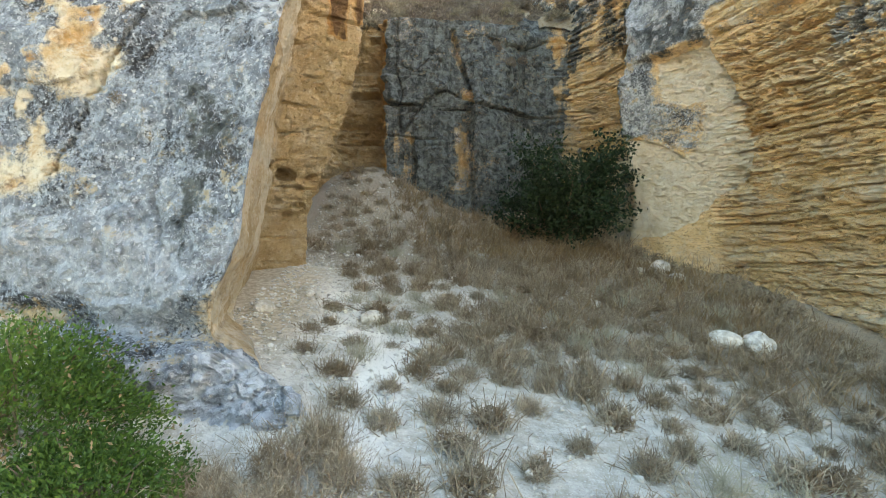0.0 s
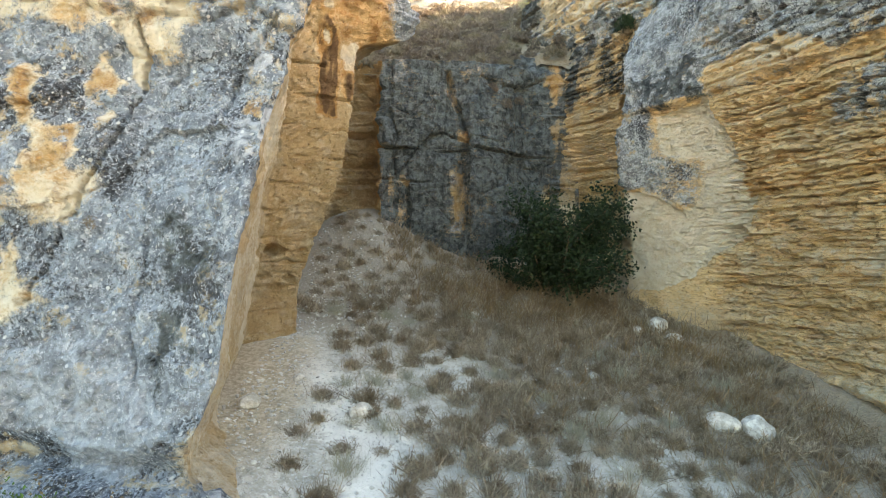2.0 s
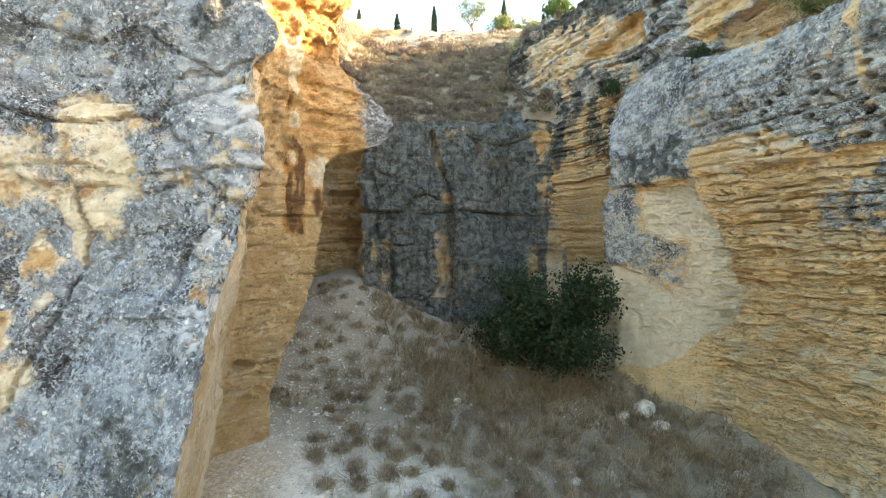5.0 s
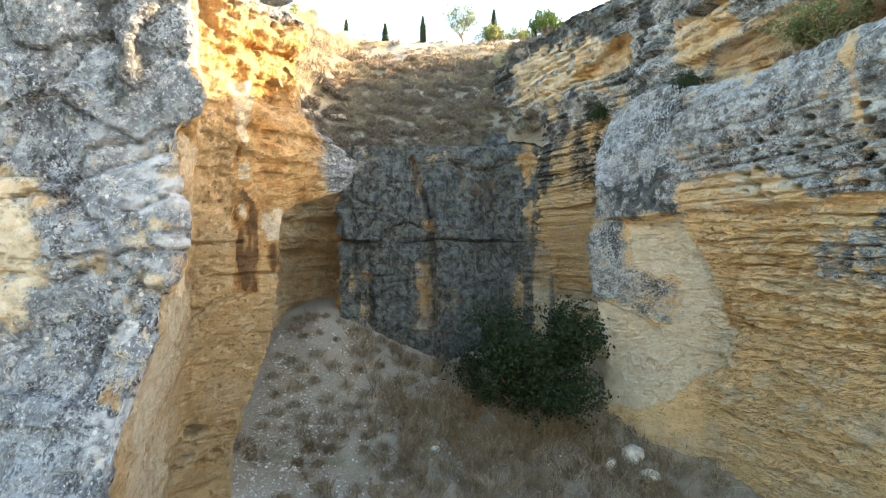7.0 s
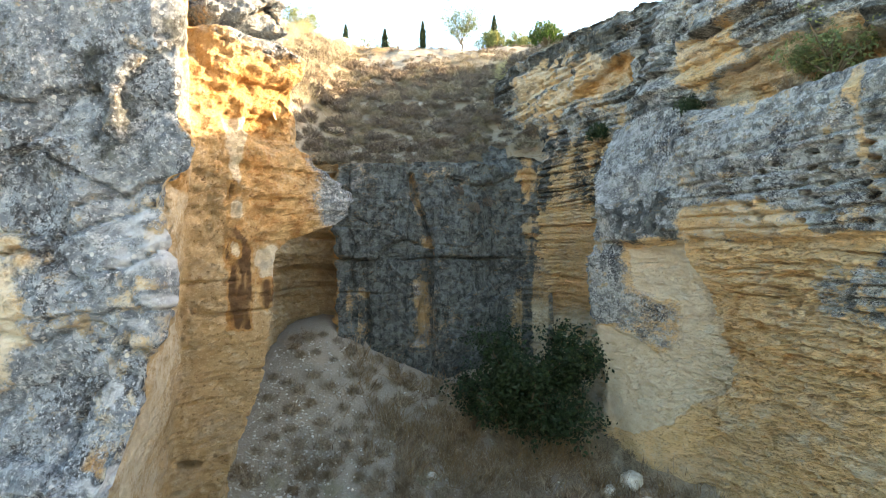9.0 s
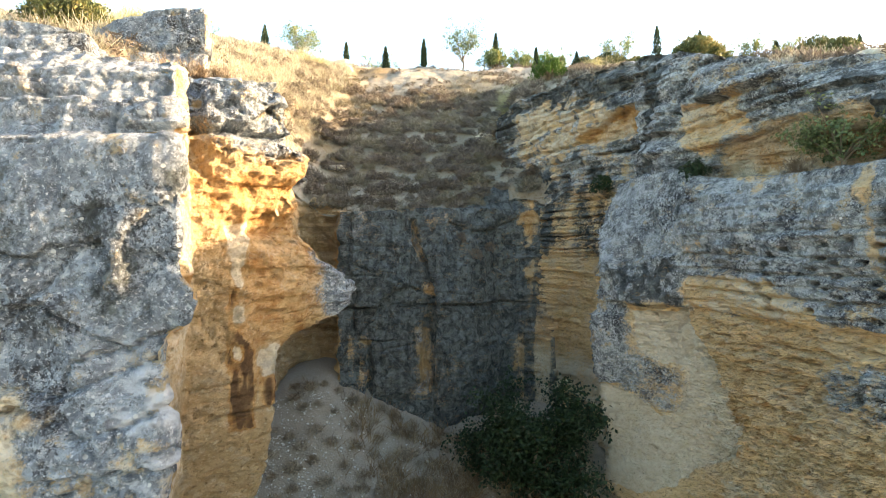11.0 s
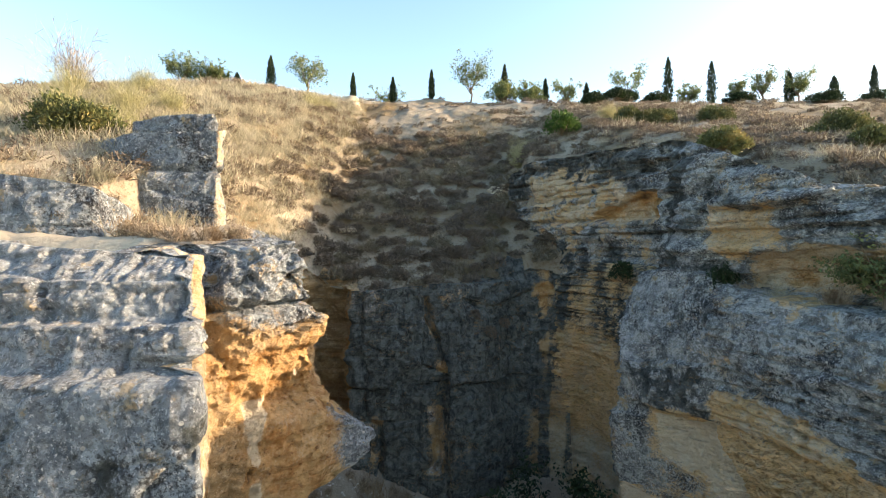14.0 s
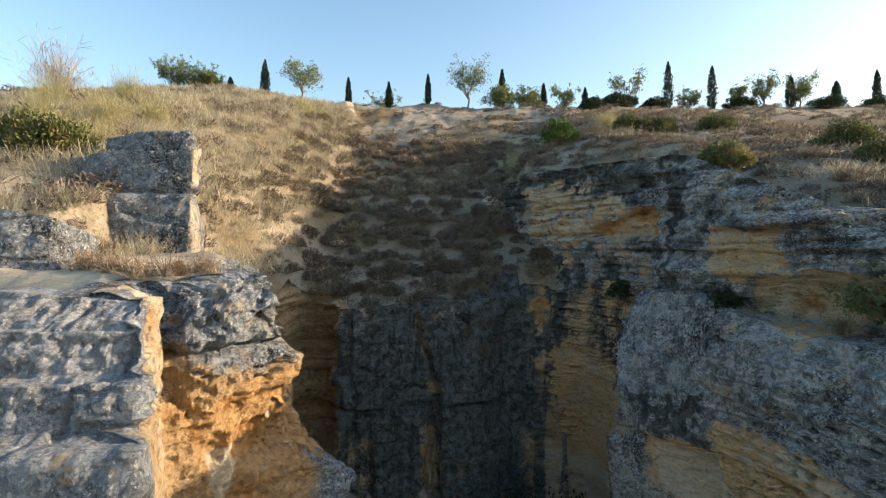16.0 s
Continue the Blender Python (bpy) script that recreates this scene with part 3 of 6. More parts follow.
def left_shape(p, u):
    x, y, z = p.T
    face = step(5.3, 4.6, u)
    cut = step(5.6, 6.1, u) * step(9.0, 8.4, u)
    d = 0.16 * fbm(p * 0.8, 4, 21) + 0.06 * fbm(p * 3.1, 4, 22) + 0.03 * fbm(p * 10, 3, 23)
    d = d - face * 0.035 * step(0.25, 0.5, vnoise(p * 8.5, 35)) * step(-0.2, 0.3, fbm(p * 1.1, 2, 36))
    # broken blocks of the weathered face
    d1, d2, own = cells(sc(p, 0.8, 0.8, 1.3) + 0.25 * fbm(p * 1.4, 3, 24)[:, None], 25)
    joint = np.exp(-((d2 - d1) / 0.05) ** 2)
    d = d + face * (0.16 * (own - 0.5) * step(2.5, 7.5, z) - 0.05 * joint * step(5.0, 7.0, z))
    w = 0.10 * fbm(p * 2.2, 3, 26)
    jag = 0.06 * fbm(p * 6.0, 3, 50)
    cracks = (
            ([(-3.3, 7.0), (-3.22, 6.5), (-3.31, 6.18), (-3.38, 5.77), (-3.6, 5.4), (-3.76, 5.04), (-3.92, 4.74), (-4.05, 4.3), (-4.3, 3.8)], 0.030, 0.13),
            ([(-1.75, 7.05), (-1.95, 6.6), (-2.25, 6.2), (-2.35, 5.6)], 0.03, 0.10),
            ([(-1.5, 7.25), (-2.3, 7.2), (-2.9, 7.15), (-3.5, 7.3), (-4.6, 7.2)], 0.028, 0.06),
            ([(-1.4, 8.5), (-1.9, 8.35), (-2.3, 8.2), (-2.5, 7.9)], 0.03, 0.08),
            ([(-3.05, 5.0), (-3.0, 4.3), (-3.1, 3.6), (-3.0, 2.8)], 0.025, 0.06),
            ([(-1.9, 8.3), (-2.6, 8.75), (-3.2, 8.6), (-4.0, 8.9)], 0.035, 0.07),
            ([(-2.6, 7.8), (-3.2, 7.75), (-4.2, 7.9)], 0.03, 0.10))
    for line, wide, deep in cracks:
        d = d - face * deep * crack(x + 0.6 * w + jag, z + 0.5 * w - jag, line, wide)
    d = d * (1 - 0.4 * face * step(9.0, 9.6, z))
    # broken lumps of the rock at the foot
    low = step(2.15, 1.9, z) * step(4.8, 4.5, u)
    f1, f2, fo = cells(sc(p, 3.0, 3.0, 4.0) + 0.3 * fbm(p * 3, 3, 55)[:, None], 56)
    d = d + low * (0.22 * (fo - 0.5) - 0.07 * np.exp(-((f2 - f1) / 0.08) ** 2) + 0.10 * fbm(p * 5, 4, 57) + 0.06 * fbm(p * 14, 3, 46))
    # beds of the upper block
    beds = vnoise(sc(p, 0.5, 0.5, 5.0), 27)
    d = d + 0.035 * beds * step(10.2, 10.6, z)
    crown = face * step(10.2, 10.5, z)
    d = d * (1 - 0.25 * crown)
    for h, deep, wide in ((10.42, 0.22, 0.045), (10.84, 0.16, 0.035), (11.24, 0.12, 0.03)):
        d = d - crown * deep * np.exp(-((z - h + 0.03 * fbm(sc(p, 0.9, 0.9, 0.2), 3, int(h * 7))) / wide) ** 2) * step(-0.35, 0.1, fbm(sc(p, 1.1, 1.1, 0.5), 2, int(h * 9)))
    zb = z + 0.06 * fbm(sc(p, 0.8, 0.8, 0.3), 3, 58) + 0.02 * fbm(p * 4, 3, 60)
    for high, long, amp in ((0.40, 1.3, 0.11), (0.17, 0.55, 0.03)):
        row = np.floor(zb / high)
        along = (x + 0.10 * fbm(p * 2.5, 3, 59)) / long + 7.0 * hashed(row, row * 0, row * 0, 63)
        block = np.floor(along)
        gap = np.minimum(along - block, 1 - along + block) * long
        lip = np.minimum(zb / high - row, 1 - zb / high + row) * high
        d = d + crown * 0.04 * fbm(p * 8, 4, 65)
        d = d + crown * (amp * (hashed(block, row, row * 0, 64) - 0.5) - 0.7 * amp * np.exp(-(gap / 0.04) ** 2) - 0.8 * amp * np.exp(-(lip / 0.03) ** 2))
    # cut wall: tool courses, pick marks, eaten foot
    course = np.abs(((z + 0.04 * vnoise(p * 0.7, 29)) / 0.46) % 1 - 0.5) * 2
    d = d * (1 - 0.62 * cut * step(7.9, 7.4, z)) - cut * step(7.7, 7.3, z) * 0.07 * step(0.84, 0.96, course) * step(-0.1, 0.25, fbm(sc(p, 1.5, 1.5, 3), 3, 37))
    d = d - cut * step(7.7, 7.4, z) * 0.05 * step(0.15, 0.45, vnoise(sc(p, 7, 7, 15), 30)) * step(-0.3, 0.4, fbm(p * 1.2, 2, 31))
    c1, _, _ = cells(sc(p, 3.4, 3.4, 5.0), 32)
    d = d - cut * band(3.55, 4.5, 0.1, z) * 0.17 * step(0.48, 0.25, c1)
    d = d - cut * 0.55 * step(1.5, 0.6, np.hypot((x + 2.87) / 0.10, (z - 4.36) / 0.09))
    # hollow under the nose
    d = d - cut * 0.28 * band(9.35, 10.15, 0.12, z + 0.8 * w) * step(-1.60, -1.35, x + w)
    d = d + cut * (0.12 * fbm(p * 2.4, 5, 33, 0.6) - 0.10 * np.abs(fbm(p * 3.4, 3, 48)) + 0.03 * fbm(p * 13, 3, 49)) * step(7.6, 8.4, z)
    k1, k2, ko = cells(sc(p, 1.7, 1.7, 2.2) + 0.2 * fbm(p * 2.5, 3, 34)[:, None], 38)
    d = d + cut * step(9.9, 10.4, z) * (0.12 * (ko - 0.5) - 0.06 * np.exp(-((k2 - k1) / 0.05) ** 2) + 0.07 * fbm(p * 7, 4, 39))
    d = d - cut * 0.20 * np.exp(-((z - 10.72 + 0.05 * fbm(p * 1.5, 2, 40)) / 0.05) ** 2)
    d = d - cut * step(7.5, 8.0, z) * (0.05 * step(0.1, 0.5, vnoise(p * 6.5, 42)) + 0.03 * np.abs(fbm(p * 9, 3, 43)))
    d = d - 0.22 * np.exp(-((u - 6.0) / 0.16) ** 2) * step(10.0, 10.5, z)
    # worn beds of the overhang
    zb = z + 0.10 * fbm(p * 1.1, 3, 44) + 0.05 * x
    for f, amp in ((2.7, 0.07), (6.5, 0.03)):
        k = np.floor(zb * f)
        saw = zb * f - k
        here = step(-0.3, 0.3, vnoise(np.stack([x * 1.8, y * 1.8, k * 3.1], 1), 45))
        d = d + cut * step(8.2, 8.8, z) * amp * here * ((1 - saw) ** 1.5 - 0.4)
    pock, _, pick = cells(p * 7.0, 46)
    d = d - (cut * step(7.8, 8.3, z) + 0.6 * face * step(10.4, 10.0, z)) * 0.05 * step(0.42, 0.22, pock) * (pick > 0.45) * step(-0.1, 0.3, fbm(p * 1.3, 2, 47))
    return d


TAN_PATCHES = (
    [(-6.5, 7.7), (-5.0, 6.75), (-4.3, 6.95), (-3.5, 6.7), (-3.0, 6.45), (-2.6, 6.95), (-2.55, 7.5), (-3.1, 7.75), (-4.2, 7.6), (-5.5, 8.0)],
    [(-4.1, 5.25), (-3.55, 5.45), (-3.5, 5.05), (-3.85, 4.6), (-4.3, 4.65), (-4.7, 5.0)],
    [(-5.2, 4.2), (-4.2, 4.1), (-4.05, 3.85), (-4.5, 3.6), (-5.4, 3.7)],
    [(-6.5, 2.48), (-4.5, 2.42), (-3.9, 2.34), (-3.9, 2.10), (-6.5, 2.05)],
    [(-2.55, 2.55), (-2.1, 2.75), (-1.9, 2.4), (-2.3, 2.0), (-2.8, 2.12)],
    [(-3.55, 8.15), (-2.7, 8.05), (-2.5, 7.75), (-2.75, 7.3), (-3.6, 7.3)])
SCAR = [(-3.45, 6.85), (-3.28, 6.9), (-3.22, 6.55), (-3.3, 6.2), (-3.42, 6.4)]
BLACK_PATCH = [(-2.95, 4.9), (-2.5, 4.95), (-2.2, 4.4), (-2.25, 3.5), (-2.6, 2.9), (-2.95, 3.2), (-2.75, 4.0)]
WHITE_RUN = [(-1.70, 9.50), (-1.52, 9.55), (-1.55, 9.0), (-1.62, 8.65), (-1.68, 8.75)]
BROWN_RUNS = (
    [(-1.74, 8.75), (-1.60, 8.7), (-1.70, 8.25), (-1.55, 7.95), (-1.58, 7.3), (-1.64, 6.6), (-1.93, 6.65), (-1.86, 7.4), (-1.80, 8.0)],
    [(-1.50, 7.5), (-1.28, 7.6), (-1.34, 7.1), (-1.44, 6.85), (-1.54, 7.0)])


def left_zone(p, u):
    x, y, z = p.T
    n, n2 = fbm(p * 0.9, 4, 51), fbm(p * 2.7, 3, 52)
    n3 = fbm(p * 7.0, 4, 53)
    rag = 0.16 * n2 + 0.07 * n3
    face = step(4.55, 4.15, u + 0.25 * n)
    side = band(4.4, 5.8, 0.2, u)
    cut = step(5.7, 6.0, u)
    warm = np.zeros(len(x))
    for poly in TAN_PATCHES:
        warm = np.maximum(warm, inlay(x, z, poly, 0.24, rag))
    seam_x = np.interp(z, (3.8, 4.3, 5.04, 5.4, 5.77, 6.5, 7.0), (-4.3, -4.05, -3.76, -3.6, -3.38, -3.22, -3.3))
    older = step(0.1, -0.25, x - seam_x + 0.2 * n2) * step(7.4, 6.8, z) * step(3.2, 3.8, z)
    warm = np.maximum(warm, older * step(-0.25, 0.35, n2 + 0.5 * n3 + 0.25 * n))
    worn_rim = step(3.55, 3.85, u + 0.15 * n2) * band(5.2, 8.5, 0.3, z) * step(4.7, 4.4, u)
    warm = np.maximum(warm, 0.75 * worn_rim * step(-0.2, 0.3, n2 + 0.6 * n3))
    scar = inlay(x, z, SCAR, 0.04, 0.4 * rag)
    black = inlay(x, z, BLACK_PATCH, 0.25, rag)
    lich = face * (1.05 - (0.74 + 0.3 * n3) * warm) * (1 - scar) + 0.32 * face * worn_rim * (1 - warm)
    lich = lich + 0.18 * face * step(4.2, 2.6, z + 0.5 * n) * (1 - warm) * (1 - black)
    sunny_top = step(10.35, 10.9, z + 0.5 * n)
    lich = lich + face * 0.10 * step(9.9, 10.5, z) * (1 - warm)
    lich = np.maximum(lich, cut * sunny_top * 0.8)
    dark = face * np.maximum(black * (0.52 + 0.9 * n3), band(8.4, 10.15, 0.3, z + 0.5 * n) * (0.30 + 0.6 * n2 + 0.5 * n3)) * (1 - warm)
    rust = cut * step(7.7, 8.25, z + 0.3 * n + 0.5 * (x + 1.5)) * step(10.9, 10.2, z + 0.4 * n) * (0.52 + 0.8 * n + 0.5 * n2)
    rust = np.maximum(rust, face * warm * (0.26 + 0.9 * n2))
    rust = np.maximum(rust, step(3.9, 4.05, u) * step(5.8, 5.4, u) * band(8.42, 9.0, 0.08, z) * 0.95)
    lich = lich * (1 - 0.8 * step(3.9, 4.05, u) * band(8.42, 9.0, 0.08, z))
    rust = np.maximum(rust, step(4.05, 3.95, u) * step(3.70, 3.82, u + 0.1 * n2) * band(4.5, 6.1, 0.2, z) * step(-0.1, 0.25, n2) * 0.9)
    runs = np.zeros(len(x))
    for poly in BROWN_RUNS:
        runs = np.maximum(runs, inlay(x, z, poly, 0.05, 0.45 * rag))
    streaky = 0.6 + 0.6 * vnoise(sc(p, 14, 14, 1.2), 54)
    rust = np.maximum(rust, cut * runs * (1.0 + 0.9 * streaky))
    white = inlay(x, z, WHITE_RUN, 0.04, 0.4 * rag)
    white = np.maximum(white, band(-1.74, -1.60, 0.04, x + 0.1 * n2) * (band(8.20, 8.42, 0.05, z + 0.1 * n2) + band(7.72, 7.92, 0.05, z + 0.1 * n2)))
    white = np.maximum(white, band(-1.50, -1.22, 0.06, x) * band(7.42, 7.72, 0.06, z + 0.25 * n2))
    cream = np.maximum(face * warm * (0.85 + 0.5 * n2), side * (0.5 + 0.35 * n))
    cream = np.maximum(cream, np.maximum(cut * white * 1.3, face * scar * 1.3))
    rust = rust * (1 - cut * white)
    dark = dark * (1 - cut * white)
    tip = cut * step(-0.95, -0.62, x + 0.25 * n2) * band(8.0, 9.2, 0.2, z)
    lich = np.maximum(lich, tip * 0.85)
    rust = rust * (1 - 0.8 * tip)
    foot = step(2.12, 1.95, z + 0.1 * n2) * step(4.75, 4.4, u)
    lich = np.maximum(lich * (1 - foot), foot * (1.25 + 0.7 * n2))
    cream = np.maximum(cream, foot * 1.2)
    dark = dark * (1 - foot)
    return zones(lich, dark, rust, cream)


left = cliff("cliff_left", L, rock_left, 0.030, left_shape, left_zone, cap=0.75, rise=0.1, rounding=1.8, land=hill_height, along=0.036)
tagged(left, "lichened grey limestone cliff with an orange overhang and a tool-marked cut wall", "cliff", kind="structure")

# ---- back cliff: recess and dark stained wall ----
K = []
K.append([(2.4, -3.9, 13.0), (10.6, -3.7, 13.0)])
K.append([(3.0, -3.6, 15.5), (10.0, -3.4, 15.5), (10.8, -3.3, 15.6)])
K.append([(3.5, -3.3, 17.6), (9.6, -3.1, 17.4), (10.6, -2.9, 17.2)])
K.append([(3.5, -2.0, 17.8), (10.3, -2.0, 17.3)])
K.append([(3.5, -1.9, 16.2), (10.2, -1.9, 16.2)])
K.append([(3.5, -1.76, 15.8), (5.0, -1.78, 15.8), (10.15, -1.76, 15.85)])
K.append([(3.2, -0.5, 16.0), (5.3, -0.5, 16.2), (7.4, -0.5, 16.05), (10.2, -0.5, 16.1)])
K.append([(3.0, 0.62, 16.1), (6.0, 0.66, 16.3), (9.4, 0.62, 16.45), (10.3, 0.62, 16.4)])
K.append([(3.0, 0.82, 16.05), (6, 0.85, 16.25), (10.3, 0.8, 16.45)])
K.append([(2.8, 1.02, 15.85), (7.4, 0.95, 15.8), (8.6, 1.1, 16.05), (10.3, 1.1, 16.4)])
K.append([(2.6, 2.2, 16.4), (6.9, 2.3, 16.55), (8.6, 2.1, 16.5), (10.3, 2.2, 16.9)])
K.append([(2.6, 3.1, 17.2), (9.4, 2.95, 17.4), (10.3, 3.0, 17.5)])
K.append([(2.5, 4.35, 17.2), (6.7, 4.05, 17.2), (10.3, 4.1, 17.45)])
K.append([(2.5, 4.8, 17.1), (6.7, 4.6, 17.1), (10.6, 4.7, 17.3)])


FISSURES = ([(0.32, 9.9), (0.42, 9.3), (0.56, 8.9), (0.74, 8.3), (0.86, 7.5)], [(0.72, 7.4), (0.66, 6.6), (0.60, 5.9), (0.66, 5.0)], [(-0.95, 6.4), (-0.90, 5.8), (-0.95, 5.0)])
STAINLESS = (
    [(-1.80, 6.9), (-1.0, 6.75), (-0.92, 6.4), (-0.95, 5.0), (-1.8, 4.6)],
    [(0.15, 6.9), (0.72, 7.2), (0.72, 5.0), (0.3, 4.8)],
    [(3.62, 8.6), (4.3, 8.75), (5.2, 8.3), (5.2, 2.0), (3.5, 2.0), (3.4, 6.2), (3.6, 7.2)])


def back_shape(p, u):
    x, y, z = p.T
    d = 0.16 * fbm(p * 0.7, 4, 61) + 0.13 * fbm(p * 2.6, 4, 62) + 0.04 * fbm(p * 9, 3, 68)
    beds = vnoise(sc(p, 0.35, 0.35, 4.2), 63)
    d = d + 0.12 * beds * step(-1.6, -1.9, x) + 0.09 * vnoise(sc(p, 0.8, 0.8, 11.0), 69) * step(-1.6, -1.9, x) + 0.035 * beds
    for h, deep in ((7.45, 0.20), (8.35, 0.07), (6.5, 0.12), (9.2, 0.06)):
        d = d - deep * np.exp(-((z - h + 0.14 * fbm(sc(p, 0.7, 0.7, 0.2), 3, 64)) / 0.035) ** 2) * step(-0.25, 0.25, fbm(sc(p, 0.6, 0.6, 0.6), 2, int(h * 10)))
    d = d + 0.10 * step(7.42, 7.5, z) * step(-0.2, 0.3, vnoise(sc(p, 0.9, 0.9, 0.2), 65))
    c1, c2, own = cells(sc(p, 0.9, 0.9, 0.8), 66)
    d = d + 0.18 * (own - 0.5) - 0.06 * np.exp(-((c2 - c1) / 0.05) ** 2)
    for line in FISSURES:
        d = d - 0.22 * crack(x + 0.06 * vnoise(p * 2.5, 67), z, line, 0.10) * (x < 2)
    d = d - 0.20 * step(3.7, 4.0, x) * np.exp(-((z - 8.05 + 0.05 * vnoise(p, 70)) / 0.05) ** 2) - 0.12 * step(3.6, 3.9, x) * np.exp(-((z - 8.75 + 0.05 * vnoise(p, 73)) / 0.05) ** 2)
    d = d + 0.10 * step(3.4, 3.9, x) * (vnoise(sc(p, 0.8, 0.8, 9.0), 76))
    return d


def back_zone(p, u):
    x, y, z = p.T
    n, n2, n3 = fbm(p * 0.8, 4, 71), fbm(p * 2.4, 3, 72), fbm(p * 7, 3, 77)
    rag = 0.20 * n2 + 0.08 * n3
    wall = step(4.7, 5.1, u)
    bare = np.zeros(len(x))
    for poly in STAINLESS:
        bare = np.maximum(bare, inlay(x, z, poly, 0.30, 1.6 * rag - 0.05))
    drips = step(0.05, 0.4, fbm(sc(p, 2.6, 2.6, 0.35), 3, 78))
    orange = inlay(x, z, [(3.7, 10.4), (4.15, 10.45), (4.2, 9.55), (3.95, 9.2), (3.75, 9.6)], 0.2, rag)
    dark = wall * (0.98 + 0.5 * n) * (1 - bare * (0.62 - 0.40 * drips)) * (1 - 0.75 * orange)
    fissure = np.zeros(len(x))
    for line in FISSURES[:2]:
        fissure = np.maximum(fissure, crack(x + 0.10 * n2, z, line, 0.22))
    dark = dark - 0.55 * fissure * (0.6 + n2)
    edge = np.exp(-((u - 4.6) / 0.45) ** 2)
    rust = np.maximum(edge * 0.9, 0.5 * fissure * (0.7 + n))
    rust = np.maximum(rust, np.maximum(0.8 * orange, wall * bare * (0.10 + 0.6 * n2)))
    lich = wall * (0.30 + 0.45 * n2 + 0.15 * step(8.2, 9.3, z + 0.6 * n)) * step(3.6, 3.2, x)
    dark = dark - 0.25 * wall * step(0.0, 0.4, n2 + 0.4 * n3) * step(6.5, 8.5, z + n)
    cream = 0.5 * step(-1.9, -2.5, x) * (0.3 + n) + 0.7 * np.exp(-((z - 4.9) / 0.15) ** 2) * step(-0.4, -0.9, x) * wall + 0.6 * bare * step(3, 4, x) * step(6.6, 5.8, z)
    return zones(lich, dark, rust, cream)


back = cliff("cliff_back", K, rock_back, 0.04, back_shape, back_zone, cap=0.9, rise=0.2, rounding=1.2, land=hill_height)
tagged(back, "black-stained quarry back wall with a tan recess beside it", "cliff", kind="structure")

# ---- right cliff: alcove, pale nose, bedded wall ----
R = []
R.append([(2.4, 4.4, 17.3), (6.7, 4.1, 17.25), (10.3, 4.2, 17.5)])
R.append([(2.5, 5.2, 16.8), (5.8, 4.95, 16.9), (7.2, 4.85, 16.7), (8.5, 4.7, 16.5), (9.5, 4.8, 16.25), (10.9, 5.0, 16.5)])
R.append([(2.5, 5.6, 15.3), (5, 5.5, 15.2), (9, 5.25, 15.0), (10.9, 5.5, 15.0)])
R.append([(2.6, 5.25, 14.5), (4.4, 5.2, 14.0), (5.5, 4.92, 13.75), (7.2, 4.78, 13.7), (8.6, 4.82, 13.6), (9.4, 4.95, 14.0), (10.0, 5.2, 14.3), (10.8, 5.7, 14.3)])
R.append([(2.4, 5.9, 13.4), (4.5, 5.75, 13.4), (5.9, 5.75, 13.15), (7.2, 5.7, 13.0), (7.75, 5.65, 12.98), (7.9, 5.5, 12.9), (8.5, 5.72, 12.7), (9.2, 5.85, 12.7), (10.9, 6.15, 12.8)])
R.append([(2.0, 7.3, 12.7), (2.8, 7.15, 12.6), (4.4, 6.85, 12.35), (5.7, 6.75, 11.8), (7.2, 6.55, 11.6), (7.75, 6.45, 11.5), (7.95, 6.2, 11.5), (9.9, 6.15, 11.8), (10.3, 6.25, 11.8), (10.55, 6.5, 11.9)])
R.append([(1.2, 8.1, 11.4), (2.2, 7.87, 11.5), (4, 7.55, 11.3), (5.3, 7.35, 10.5), (6.4, 7.1, 10), (7.3, 6.98, 10), (7.75, 7.0, 9.9), (7.95, 6.7, 9.95), (9.1, 6.5, 10.3), (10.0, 6.6, 10.3), (10.4, 6.9, 10.3)])
R.append([(0.6, 8.9, 9.9), (3.7, 7.96, 9.8), (5.5, 7.45, 9.6), (6.7, 7.2, 8.9), (7.3, 7.15, 8.9), (7.8, 7.2, 8.9), (8, 7.0, 8.8), (8.7, 6.98, 8.8), (9.7, 6.84, 9.2), (10.1, 6.9, 9.1), (10.4, 7.2, 9.1)])
R.append([(0.3, 9.4, 6.5), (4, 8.5, 6.5), (7, 7.9, 6.4), (10.3, 7.7, 6.4)])
R.append([(-0.2, 10.8, 2.0), (5, 9.9, 2), (10.2, 9.4, 2)])
R.append([(-0.5, 14, -5), (5, 13.2, -5), (10, 12.5, -5)])


PALE = [(13.12, 7.72), (12.6, 7.80), (12.03, 7.84), (11.9, 7.37), (11.72, 6.77), (11.38, 5.95), (11.75, 4.95), (12.4, 4.40), (12.9, 3.9), (13.15, 3.6), (13.5, 3.3), (14.3, 3.3), (14.5, 5.0), (13.9, 5.8), (13.5, 5.95), (13.15, 6.4)]
GREY_PATCH = [(14.3, 7.6), (13.2, 7.6), (13.15, 6.8), (12.75, 6.6), (12.35, 6.5), (12.45, 5.75), (12.95, 5.3), (13.3, 5.65), (13.7, 6.0), (14.3, 6.2)]
DARK_SQUARE = [(13.6, 8.8), (12.9, 8.9), (12.04, 9.05), (11.95, 7.85), (13.1, 7.75)]
TAN_BEDS = [(11.9, 8.55), (10.8, 8.6), (9.6, 8.35), (9.3, 7.95), (10.5, 7.85), (11.95, 7.85)]
LOW_CRUST = [(9.55, 7.4), (8.3, 7.6), (7.0, 7.6), (6.5, 6.2), (8.4, 6.5), (9.5, 6.75)]


